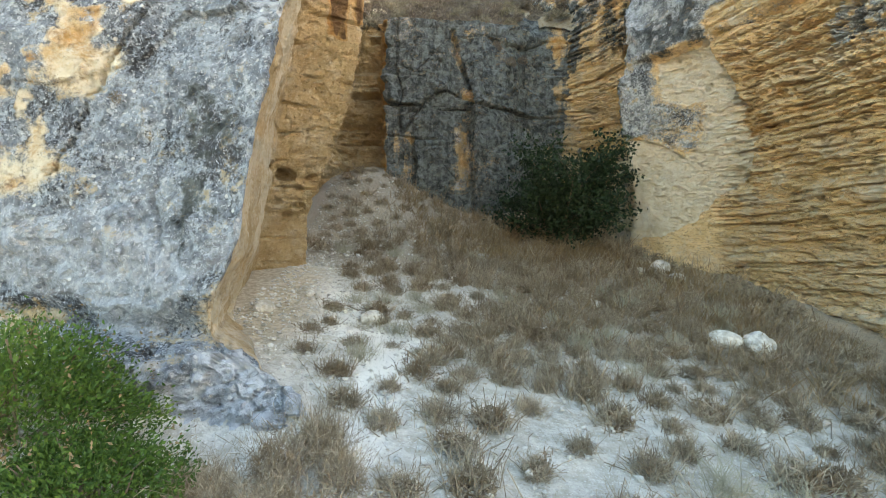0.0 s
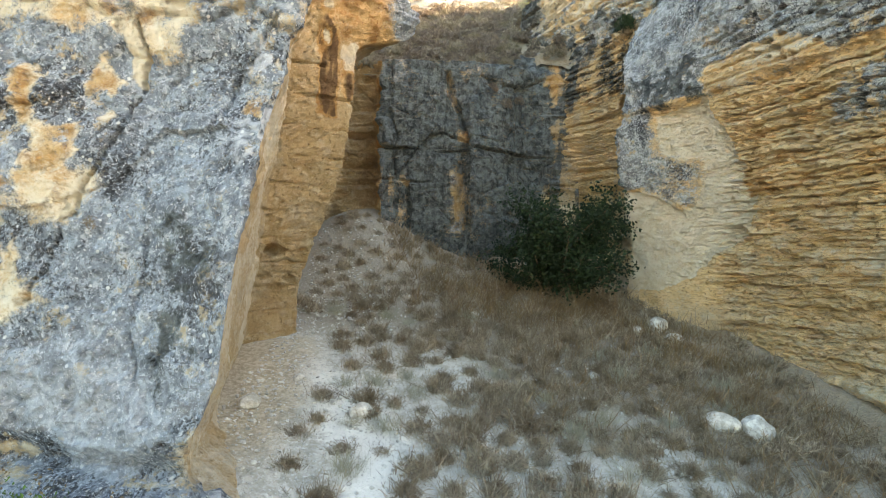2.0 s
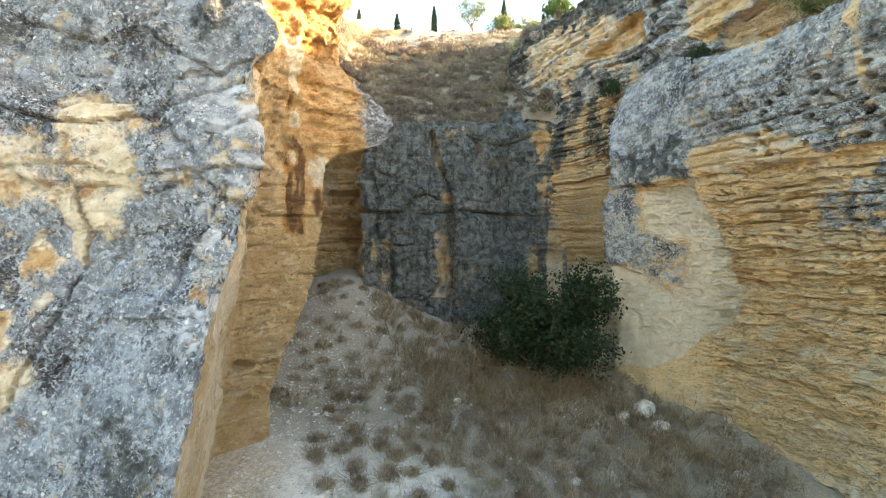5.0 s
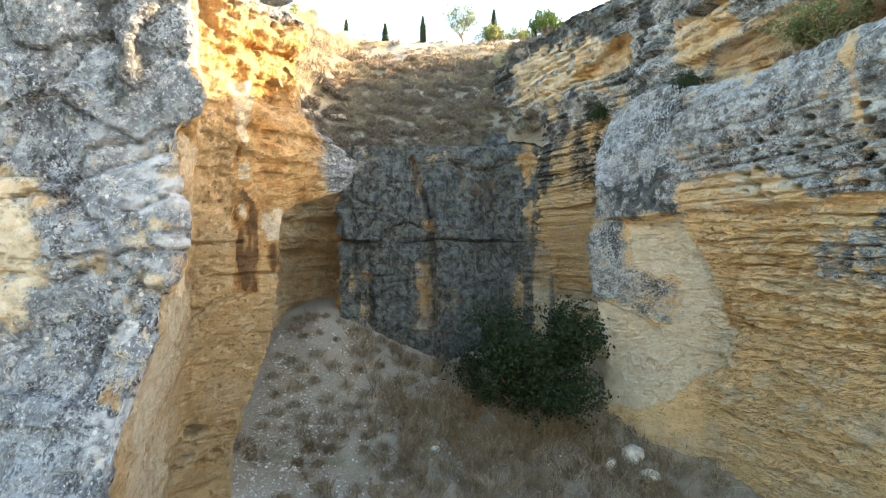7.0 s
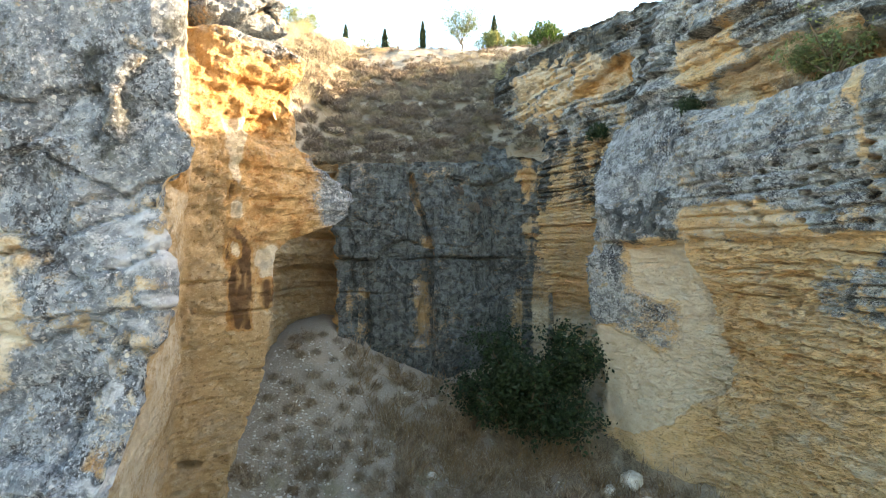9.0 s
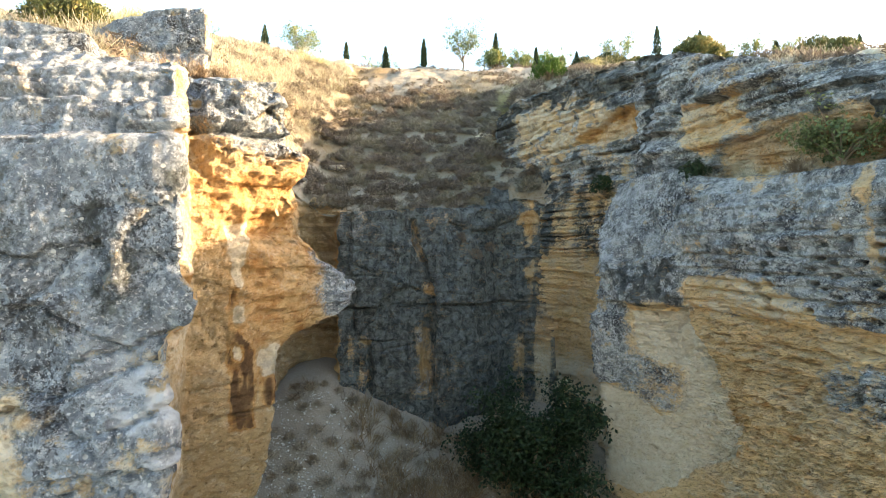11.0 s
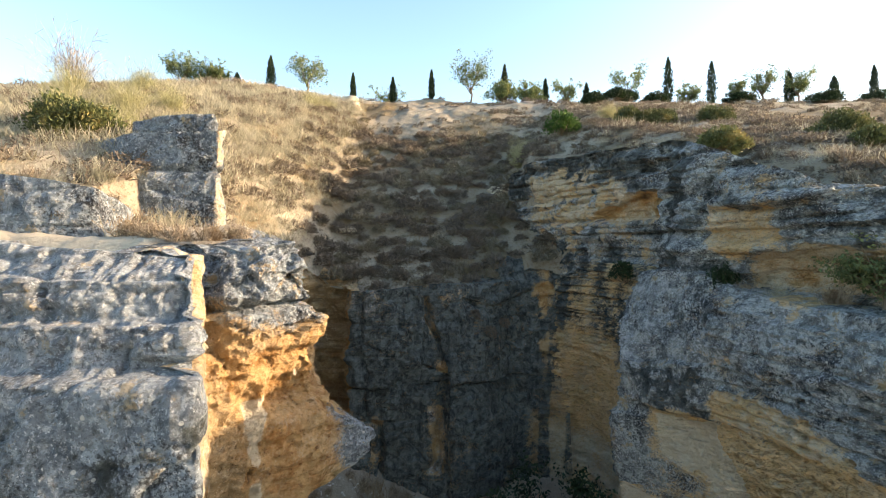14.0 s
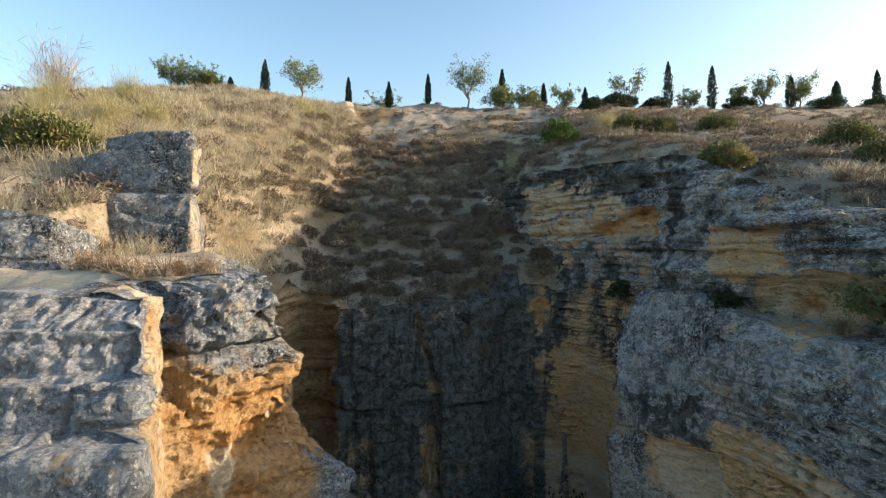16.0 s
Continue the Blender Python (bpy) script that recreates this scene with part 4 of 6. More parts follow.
def right_shape(p, u):
    x, y, z = p.T
    bare = step(4.6, 5.1, u)
    nose = band(2.9, 4.7, 0.3, u)
    q = p + 0.025 * fbm(p * 2.0, 3, 80)[:, None]
    d = 0.14 * fbm(p * 0.7, 4, 81) + 0.035 * fbm(p * 3.0, 4, 82) + 0.012 * fbm(p * 12, 3, 82)
    s1 = vnoise(sc(q, 0.45, 0.45, 4.5), 83)
    s2 = vnoise(sc(q, 1.1, 1.1, 13.0), 84)
    s3 = fbm(sc(q, 2.2, 2.2, 22.0), 2, 85)
    rough = bare * step(8.2, 7.6, z) * (1 - 0.1 * step(3.2, 2.4, z)) + (u < 3.0) * 0.62
    zb = z + 0.05 * fbm(sc(p, 0.5, 0.5, 0.5), 3, 94) + 0.015 * fbm(p * 2.5, 3, 195) + 0.012 * vnoise(p * 4, 95)
    zb = zb + 0.03 * vnoise(sc(p, 1.5, 1.5, 1.0), 191) + 0.010 * vnoise(p * 7, 192) + 0.03 * (y - 10) * step(6, 3, z)
    for f, amp, sd in ((1.9, 0.15, 1), (4.4, 0.12, 2), (9.0, 0.05, 3)):
        k = np.floor(zb * f)
        saw = zb * f - k
        each = hashed(k, k * 0, k * 0 + sd, 96)
        row = np.stack([x * (0.7 + 0.12 * f), y * (0.7 + 0.12 * f), k * 3.7], 1)
        worn = step(-0.16, 0.06, fbm(row, 4, 97 + sd) + 0.35 * vnoise(p * (6 + f), 99 + sd))
        d = d + rough * amp * ((1 - saw) ** 1.3 - 0.4) * (0.35 + 1.0 * each) * worn
        d = d - rough * min(0.16, 1.2 * amp) * np.exp(-((np.minimum(saw, 1 - saw) / f) / 0.026) ** 2) * step(-0.12, 0.2, fbm(row * 0.9, 3, 197 + sd))
    d = d + rough * (0.06 * s1 + 0.03 * s3 + 0.07 * fbm(p * 7, 4, 187) - 0.10 * np.abs(fbm(sc(p, 6, 6, 9), 3, 188)))
    c1, _, cid = cells(sc(q, 5.0, 5.0, 10.0), 86)
    d = d - rough * 0.14 * step(0.45, 0.28, c1) * (cid > 0.35) * step(-0.2, 0.2, fbm(p * 0.9, 2, 87))
    g1, _, gid = cells(sc(q, 10.0, 10.0, 17.0), 186)
    d = d - rough * 0.12 * step(0.50, 0.28, g1) * (gid > 0.5) * step(-0.25, 0.15, fbm(p * 1.3, 3, 189))
    d = d + rough * 0.035 * vnoise(sc(p, 13, 13, 19), 190)
    # eaten hollows low down
    b1, _, _ = cells(sc(p, 0.8, 0.8, 2.2), 88)
    d = d - bare * band(3.4, 6.0, 0.5, z) * 0.16 * step(0.55, 0.2, b1)
    # upper grey beds with holes
    up = step(7.8, 8.1, z) * step(4.3, 5.0, u)
    d = d + up * (0.05 * vnoise(sc(q, 0.4, 0.4, 6.0), 89) + 0.05 * s2 + 0.07 * fbm(p * 5, 3, 98))
    d = d + step(8.0, 8.6, z) * (u > 2.8) * 0.16 * fbm(p * 2.2, 4, 198)
    h1, _, hid = cells(sc(q, 4.2, 4.2, 8.0), 90)
    d = d - up * 0.32 * step(0.44, 0.28, h1) * (hid > 0.45) * band(8.05, 9.35, 0.12, z) * step(5.3, 6.0, u)
    for h, deep, wide in ((7.86, 0.38, 0.07), (8.75, 0.10, 0.035), (8.35, 0.10, 0.03), (8.1, 0.07, 0.03), (8.55, 0.06, 0.03), (9.05, 0.07, 0.03), (9.5, 0.07, 0.03)):
        d = d - up * deep * np.exp(-((z - h + 0.06 * vnoise(p * 0.6, 91)) / wide) ** 2)
    d = d - band(3.2, 8.5, 0.4, u) * 0.14 * np.exp(-((z - 7.84 + 0.04 * vnoise(p, 92)) / 0.06) ** 2)
    # pale fallen face of the nose is smoother, its rim broken
    d = d * (1 - 0.35 * nose * step(7.8, 7.4, z))
    rag = 0.14 * fbm(p * 1.9, 4, 99) + 0.05 * fbm(p * 7, 3, 196)
    fallen = inlay(y, z, PALE, 0.035, rag) * (u > 2.8)
    d = d * (1 - 0.45 * fallen) + fallen * (0.05 * fbm(p * 3.2, 4, 199) - 0.06 * step(0.2, 0.5, vnoise(sc(p, 5, 5, 9), 200))) - 0.20 * fallen * step(13.3, 12.5, y)
    d = d + 0.10 * inlay(y, z, GREY_PATCH, 0.03, 0.5 * rag) * (u > 2.8)
    d = d + 0.14 * inlay(y, z, DARK_SQUARE, 0.05, 0.4 * rag) * (u > 2.8)
    d = d + nose * (0.05 * fbm(p * 1.8, 4, 193) + 0.02 * fbm(p * 8, 3, 194))
    d = d - 0.07 * (u < 2.8) * np.abs(np.sin((z + 0.25 * s1) * 4.0)) * step(9.5, 8.5, z)
    return d


def right_zone(p, u):
    x, y, z = p.T
    n, n2, n3 = fbm(p * 0.8, 4, 101), fbm(p * 2.4, 3, 102), fbm(p * 7, 3, 103)
    rag = 0.14 * fbm(p * 1.9, 4, 99) + 0.05 * fbm(p * 7, 3, 196)
    out = (u > 2.8) * 1.0
    up = step(7.75, 8.05, z + 0.15 * n)
    patch = inlay(y, z, GREY_PATCH, 0.22, rag) * out
    pale = inlay(y, z, PALE, 0.07, rag) * out * (1 - patch)
    square = inlay(y, z, DARK_SQUARE, 0.2, rag) * out
    tanbeds = inlay(y, z, TAN_BEDS, 0.12, 1.5 * rag)
    tip = band(2.65, 3.75, 0.2, u + 0.15 * n) * step(5.6, 6.3, z + 0.5 * n) * (1 - pale)
    drips = step(0.05, 0.5, fbm(sc(p, 1.9, 1.9, 0.55), 4, 104))
    inner = (u < 2.9) * 1.0
    lich = np.maximum(up * (0.95 + 0.5 * n2) * (1 - 0.75 * tanbeds), 0.85 * tip) * (1 - 0.75 * drips * up * step(4.6, 5.2, u))
    lich = np.maximum(lich, inlay(y, z, LOW_CRUST, 0.35, 2.2 * rag) * (0.68 + 0.7 * n3))
    lich = lich * (1 - inner)
    dark = up * (0.12 + 0.8 * n2 + 0.35 * n) * step(3.4, 3.8, u) * (1 - 0.8 * tanbeds) * (1 - 0.6 * drips)
    dark = np.maximum(dark, np.maximum(square * (0.62 + 0.6 * n3), 0.22 * tip))
    streaks = 0.5 + 0.9 * fbm(sc(p, 2.4, 2.4, 0.4), 3, 105)
    dark = np.maximum(dark, inner * (0.08 + streaks) * step(7.9, 9.5, z + 0.6 * n))
    rust = up * (0.10 + 0.9 * n2) * step(4.6, 5.2, u) * drips
    rust = np.maximum(rust, 0.8 * inlay(y, z, [(11.75, 6.3), (11.35, 6.15), (11.4, 5.6), (11.75, 5.5)], 0.06, rag))
    lich = np.maximum(lich, inner * (0.25 + 0.6 * n2) * step(8.3, 9.3, z))
    rust = np.maximum(rust, inner * (0.12 + 0.6 * n) * step(5.8, 7.0, z))
    rust = np.maximum(rust, step(4.9, 5.4, u) * band(4.6, 7.8, 0.4, z) * (0.16 + 0.9 * n2 + 0.4 * n3) * (1 - pale))
    cream = np.maximum(pale * 1.2, 0.55 * band(1.0, 3.2, 0.4, z + 0.5 * n) * (0.6 + n))
    cream = np.maximum(cream, 0.6 * step(4.8, 5.4, u) * band(3.4, 5.6, 0.6, z) * (0.45 + 1.2 * n2))
    cream = np.maximum(cream, inner * 0.6 * step(6.6, 5.6, z))
    cream = np.maximum(cream, 0.6 * tanbeds * (0.6 + n2))
    return zones(np.maximum(lich * (1 - pale), 0.60 * patch), dark * (1 - pale), rust, cream)


right = cliff("cliff_right", R, rock_right, 0.023, right_shape, right_zone, cap=1.7, rise=0.05, rounding=1.4, along=0.042)
tagged(right, "tan bedded limestone cliff with a pale smooth nose and grey lichened upper beds", "cliff", kind="structure")

# ---- upper tier above the right cliff ----
T = []
T.append([(12.3, 3.2, 21.6), (13.9, 3.2, 21.8)])
T.append([(12.0, 3.3, 20.6), (13.9, 3.35, 20.8)])
T.append([(11.0, 3.7, 19.3), (14.2, 3.85, 19.5)])
T.append([(10.2, 4.7, 17.2), (12.4, 4.75, 17.05), (14.05, 4.85, 17.2)])
T.append([(10.1, 5.4, 16.0), (12, 5.35, 15.9), (12.5, 5.2, 15.9), (14.0, 5.45, 16.0)])
T.append([(10.1, 5.9, 15.1), (11.9, 6.0, 15.25), (12.3, 5.95, 15.2), (12.5, 5.7, 15.1), (14.0, 5.85, 15.2)])
T.append([(10.1, 6.2, 14.4), (11.5, 6.2, 14.5), (13.95, 6.45, 14.2)])
T.append([(10.1, 6.4, 12.9), (12, 6.4, 12.95), (13.6, 6.75, 13.2)])
T.append([(10.1, 7.0, 12.1), (11.6, 6.85, 11.95), (12.3, 6.6, 11.6), (12.95, 7.0, 11.7)])
T.append([(10.2, 7.7, 11.1), (11.1, 7.55, 11.0), (11.4, 7.0, 10.6), (12.2, 7.1, 10.6), (12.55, 7.5, 10.9)])
T.append([(10.2, 8.2, 9.7), (10.9, 8.1, 9.8), (11.2, 7.25, 9.5), (11.9, 7.6, 9.7), (12.3, 8.2, 10)])
# added end out of view; its tops set how much sun reaches the overhang
T.append([(10.0, 9.2, 6.6), (11.1, 8.6, 6.6), (11.75, 9.1, 6.9)])
T.append([(10.0, 11, 2), (11.5, 11, 2)])
T.append([(10.0, 14, -5), (11.3, 14, -5)])


BAND_HOLLOW = [(16.4, 12.25), (15.7, 12.45), (14.9, 12.75), (14.35, 12.7), (14.35, 12.15), (15.2, 12.05), (16.4, 12.05)]
CAVE = [(12.0, 11.1), (11.7, 11.35), (11.1, 11.3), (10.7, 11.45), (10.1, 11.4), (9.2, 11.5), (9.0, 10.7), (10.5, 10.6), (12.0, 10.6)]
PALE_BAND = [(19.6, 13.7), (18.0, 13.6), (16.6, 13.3), (15.6, 13.0), (14.4, 12.75), (14.4, 12.1), (16.2, 12.0), (17.6, 11.7), (19.2, 12.2)]
PALE_STEP = [(12.85, 12.25), (12.0, 12.15), (11.35, 12.1), (11.1, 11.6), (11.8, 11.35), (12.4, 11.2), (12.8, 11.5)]


def tier_shape(p, u):
    x, y, z = p.T
    q = p + 0.025 * fbm(p * 2.0, 3, 110)[:, None]
    d = 0.20 * fbm(p * 0.8, 4, 111) + 0.12 * fbm(p * 3.0, 4, 112) + 0.04 * fbm(p * 9, 3, 113)
    d = d + 0.12 * vnoise(sc(q, 0.4, 0.4, 3.6), 114) + 0.05 * vnoise(sc(q, 1, 1, 10), 115)
    zb = z + 0.07 * fbm(p * 0.7, 3, 119) + 0.02 * (y - 9)
    for f, amp in ((2.2, 0.14), (5.0, 0.08)):
        k = np.floor(zb * f)
        saw = zb * f - k
        row = np.stack([x * 1.5, y * 1.5, k * 3.7], 1)
        d = d + amp * ((1 - saw) ** 1.3 - 0.4) * step(-0.3, 0.3, fbm(row, 3, 120)) - amp * np.exp(-((np.minimum(saw, 1 - saw) / f) / 0.03) ** 2) * step(0, 0.3, vnoise(row * 0.7, 123))
    c1, c2, own = cells(sc(p, 0.8, 0.8, 1.2), 116)
    d = d + 0.18 * (own - 0.5) - 0.05 * np.exp(-((c2 - c1) / 0.05) ** 2)
    d = d - 0.16 * step(7.3, 7.8, u) * np.exp(-((z - 12.15 + 0.08 * vnoise(p * 0.7, 117)) / 0.05) ** 2)
    d = d - 0.12 * step(5.2, 4.6, u) * np.exp(-((z - 12.1 + 0.05 * vnoise(p * 0.7, 118)) / 0.06) ** 2)
    rag = 0.12 * fbm(p * 2.0, 4, 124)
    d = d - 0.30 * inlay(y, z, BAND_HOLLOW, 0.05, rag) * (u < 6.2) - 0.30 * inlay(y, z, CAVE, 0.06, rag)
    pillar = band(12.95, 14.25, 0.12, y + 0.2 * fbm(p * 1.2, 2, 125))
    return d + 0.28 * pillar * step(13.9, 13.2, z) + 0.12 * step(12.15, 12.25, z + 0.05 * fbm(p, 2, 126)) * step(12.9, 12.6, y)


def tier_zone(p, u):
    x, y, z = p.T
    n, n2 = fbm(p * 0.8, 4, 121), fbm(p * 2.2, 3, 122)
    n3 = fbm(p * 7, 3, 127)
    rag = 0.12 * fbm(p * 2.0, 4, 124) + 0.05 * n3
    hollow = np.maximum(inlay(y, z, BAND_HOLLOW, 0.06, rag) * (u < 6.2), inlay(y, z, CAVE, 0.07, rag))
    tan = np.maximum(inlay(y, z, PALE_BAND, 0.25, 3.0 * rag) * (u < 6.2) * step(-0.35, 0.15, n2 + 0.6 * n3 + 0.1), inlay(y, z, PALE_STEP, 0.08, 1.5 * rag))
    warm = np.maximum(hollow, tan)
    pillar = band(12.9, 14.3, 0.12, y + 0.2 * fbm(p * 1.2, 2, 125))
    drip = step(0.0, 0.3, fbm(sc(p, 2.2, 2.2, 0.5), 3, 128))
    dark = 0.45 + 0.9 * n2 + 0.45 * step(12.9, 13.4, z + 0.3 * n2) * (u < 6.4) * (0.4 + drip)
    lower = step(11.9, 11.4, z) * (u < 6)
    lich = (0.85 + 0.5 * n2 + 0.3 * pillar) * (1 - 0.95 * hollow) * (1 - 0.72 * tan)
    return zones(lich - 0.25 * lower * step(0, 0.3, n), (dark + 0.1 * pillar - 0.1) * (1 - 0.95 * warm), hollow * (0.42 + 0.5 * n2) + 0.22 * tan * (1 + 2 * n2), 0.95 * hollow + 0.5 * tan * (1 + n2))


tier = cliff("cliff_upper", T, rock_right, 0.05, tier_shape, tier_zone, cap=1.6, rise=0.1, rounding=1.5, land=hill_height)
tagged(tier, "dark weathered upper rock band with yellow hollows under its overhangs", "cliff", kind="structure")

# ---- hillside sheet ----
hx, hy = axis(-11, 15, 0.10, 260), axis(7.2, 37, 0.10, 260)
hy = hy[hy > -6]
X, Y = np.meshgrid(hx, hy, indexing="ij")
xr, yr = X.ravel(), Y.ravel()
ph = np.stack([xr, yr, xr * 0], 1)
zr = hill_height(xr, yr)
near_rim = np.full(len(xr), 9.0)
for (x0, y0), (x1, y1) in zip(rim[:-2], rim[1:-1]):
    ax, ay = x1 - x0, y1 - y0
    tt = np.clip(((xr - x0) * ax + (yr - y0) * ay) / (ax * ax + ay * ay), 0, 1)
    near_rim = np.minimum(near_rim, np.hypot(xr - x0 - tt * ax, yr - y0 - tt * ay))
zr = zr - 0.25 * step(0.30, 0.05, near_rim) - 0.30 * step(0.75, 0.35, near_rim) * step(9.5, 8.5, yr) * step(-1.0, -2.0, xr)
gone = inside(xr, yr, rim)
fs = grid_faces(len(hx), len(hy))
fs = fs[~gone[fs].all(axis=1)]
keep = np.unique(fs)
back_ix = np.full(len(xr), -1)
back_ix[keep] = np.arange(len(keep))
litter = (0.58 + 0.5 * fbm(ph * 0.4, 3, 136)) * (1 - 0.9 * on_shelf(xr, yr))
pale = np.exp(-((xr - 0.3) / 3.2) ** 2) * step(24, 17, yr) * 0.1 + 0.75 * step(-2.0, -3.0, xr) * step(10.5, 9.0, yr) + 0.15 * step(5, 9, xr) * step(17, 12, yr)
hill = mesh_object("hillside", np.stack([xr, yr, zr], 1)[keep], back_ix[fs], hill_mat, zones=np.stack([pale, litter, litter * 0, litter * 0 + 1], 1)[keep])
tagged(hill, "dry scrubby hillside rising behind the quarry rim", "hillside", kind="structure")


# ---- upper left ledges ----
B1 = []
B1.append([(11.4, -9.0, 8.8), (13.0, -9.0, 9.0)])
B1.append([(11.3, -6.0, 8.5), (12.55, -6.0, 8.62)])
B1.append([(11.3, -4.4, 8.55), (12.35, -4.4, 8.65)])
B1.append([(11.3, -3.82, 8.7), (12.25, -3.88, 8.75)])
B1.append([(11.3, -3.9, 9.7), (12.0, -4.0, 9.7)])
B2 = []
B2.append([(10.4, -7.2, 11.9), (13.0, -7.2, 11.9), (13.6, -7.2, 12.0)])
B2.append([(10.4, -5.3, 11.2), (12.4, -5.3, 11.15), (13.4, -5.2, 11.25)])
B2.append([(10.4, -4.7, 10.75), (12.72, -4.7, 10.72), (12.82, -4.75, 10.86), (13.45, -4.75, 10.95)])
B2.append([(10.4, -3.15, 10.72), (12.72, -3.12, 10.7), (12.82, -3.16, 10.82), (13.45, -3.14, 10.86)])
B2.append([(10.4, -3.07, 10.85), (12.72, -3.06, 10.84), (12.82, -3.12, 10.95), (13.5, -3.10, 10.98)])
B2.append([(10.4, -3.42, 11.6), (12.72, -3.40, 11.6), (12.82, -3.44, 11.6), (13.5, -3.43, 11.6)])
B2.append([(10.4, -3.64, 12.0), (12.9, -3.62, 12.0), (13.55, -3.62, 12.0)])
B2.append([(10.4, -4.2, 13.2), (13.6, -4.2, 13.2)])
B2.append([(10.4, -5.2, 15.0), (13.6, -5.2, 15.0)])

B3 = []
B3.append([(12.9, -5.4, 12.1), (13.9, -5.4, 12.1)])
B3.append([(12.9, -4.6, 11.75), (13.95, -4.6, 11.78)])
B3.append([(12.9, -3.62, 11.7), (13.98, -3.62, 11.74)])
B3.append([(12.9, -3.56, 11.8), (13.98, -3.56, 11.82)])
B3.append([(12.9, -3.9, 12.6), (13.95, -3.9, 12.6)])


def block_shape(p, u):
    x, y, z = p.T
    d = 0.14 * fbm(p * 1.1, 4, 141) + 0.06 * fbm(p * 4, 4, 142) + 0.02 * fbm(p * 12, 3, 143)
    c1, c2, own = cells(sc(p, 1.1, 1.1, 1.6), 144)
    return 0.6 * d + 0.03 * fbm(p * 7, 3, 147) + 0.06 * (own - 0.5) - 0.04 * np.exp(-((c2 - c1) / 0.06) ** 2) - 0.14 * np.exp(-((z - 12.76 + 0.05 * fbm(p, 2, 145)) / 0.04) ** 2)


def block_zone(p, u):
    x, y, z = p.T
    n = fbm(p * 1.1, 4, 146)
    # sunlit look of the right side put into the colour: more cream, less crust
    side = step(-3.24, -3.14, x + 0.05 * n) * 0.6
    return zones(0.95 + 0.3 * n - 0.8 * side, 0.18 + 0.4 * n - 0.4 * side, 0.25 + 0.6 * n - 0.1 * side, 0.35 + 0.6 * side + 0.3 * n)


for prof, words in ((B1, "low weathered limestone ledge on the cliff top"), (B2, "split grey limestone block standing on the cliff top"), (B3, "small grey limestone block behind the split block")):
    ob = cliff("rock_ledge", prof, rock_left, 0.045, block_shape, block_zone, cap=1.3, rise=0.1, rounding=0.8, land=hill_height)
    tagged(ob, words, "rock ledge", kind="structure")


# ---- plants: builders ----
rng = np.random.default_rng(7)


def unit(v):
    return v / (np.linalg.norm(v, axis=-1, keepdims=True) + 1e-9)


def ribbons(pts, width, side=None):
    """Narrow strips along n x k x 3 points, with n x k widths. Gives vertices and quads."""
    n, k, _ = pts.shape
    t = unit(np.gradient(pts, axis=1))
    if side is None:
        side = rng.normal(size=(n, 1, 3))
    s = unit(np.cross(t, side)) * width[:, :, None] * 0.5
    v = np.stack([pts - s, pts + s], 2).reshape(-1, 3)
    base = np.arange(n)[:, None] * (2 * k) + np.arange(k - 1)[None, :] * 2
    f = np.stack([base, base + 1, base + 3, base + 2], -1).reshape(-1, 4)
    return v, f


def leaves(centre, size, tilt=None, slim=0.5):
    """Pointed leaves as folded four-corner blades."""
    n = len(centre)
    a = unit(rng.normal(size=(n, 3)) if tilt is None else tilt + 0.6 * rng.normal(size=(n, 3)))
    b = unit(np.cross(a, rng.normal(size=(n, 3))))
    c = np.cross(a, b)
    s = (size * rng.uniform(0.6, 1.3, n))[:, None]
    v = np.stack([centre - a * s * 0.5, centre + b * s * slim * 0.5 + c * s * 0.1, centre + a * s * 0.5, centre - b * s * slim * 0.5 + c * s * 0.1], 1).reshape(-1, 3)
    return v, np.arange(4 * n).reshape(-1, 4)


def merge(*pieces):
    vs, fs, o = [], [], 0
    for v, f in pieces:
        vs.append(v)
        fs.append(f + o)
        o += len(v)
    return np.concatenate(vs), np.concatenate(fs)


def limb(points, r0, r1, sides=6):
    """A tapered round branch along points, as quads."""
    pts = np.array(points, float)
    k = len(pts)
    t = unit(np.gradient(pts, axis=0))
    a = unit(np.cross(t, np.array((0.31, 0.95, 0.1))))
    b = np.cross(t, a)
    ang = np.linspace(0, 2 * np.pi, sides, endpoint=False)
    r = np.linspace(r0, r1, k)[:, None, None]
    v = pts[:, None, :] + r * (np.cos(ang)[None, :, None] * a[:, None, :] + np.sin(ang)[None, :, None] * b[:, None, :])
    f = [(i * sides + j, i * sides + (j + 1) % sides, (i + 1) * sides + (j + 1) % sides, (i + 1) * sides + j) for i in range(k - 1) for j in range(sides)]
    return v.reshape(-1, 3), np.array(f)


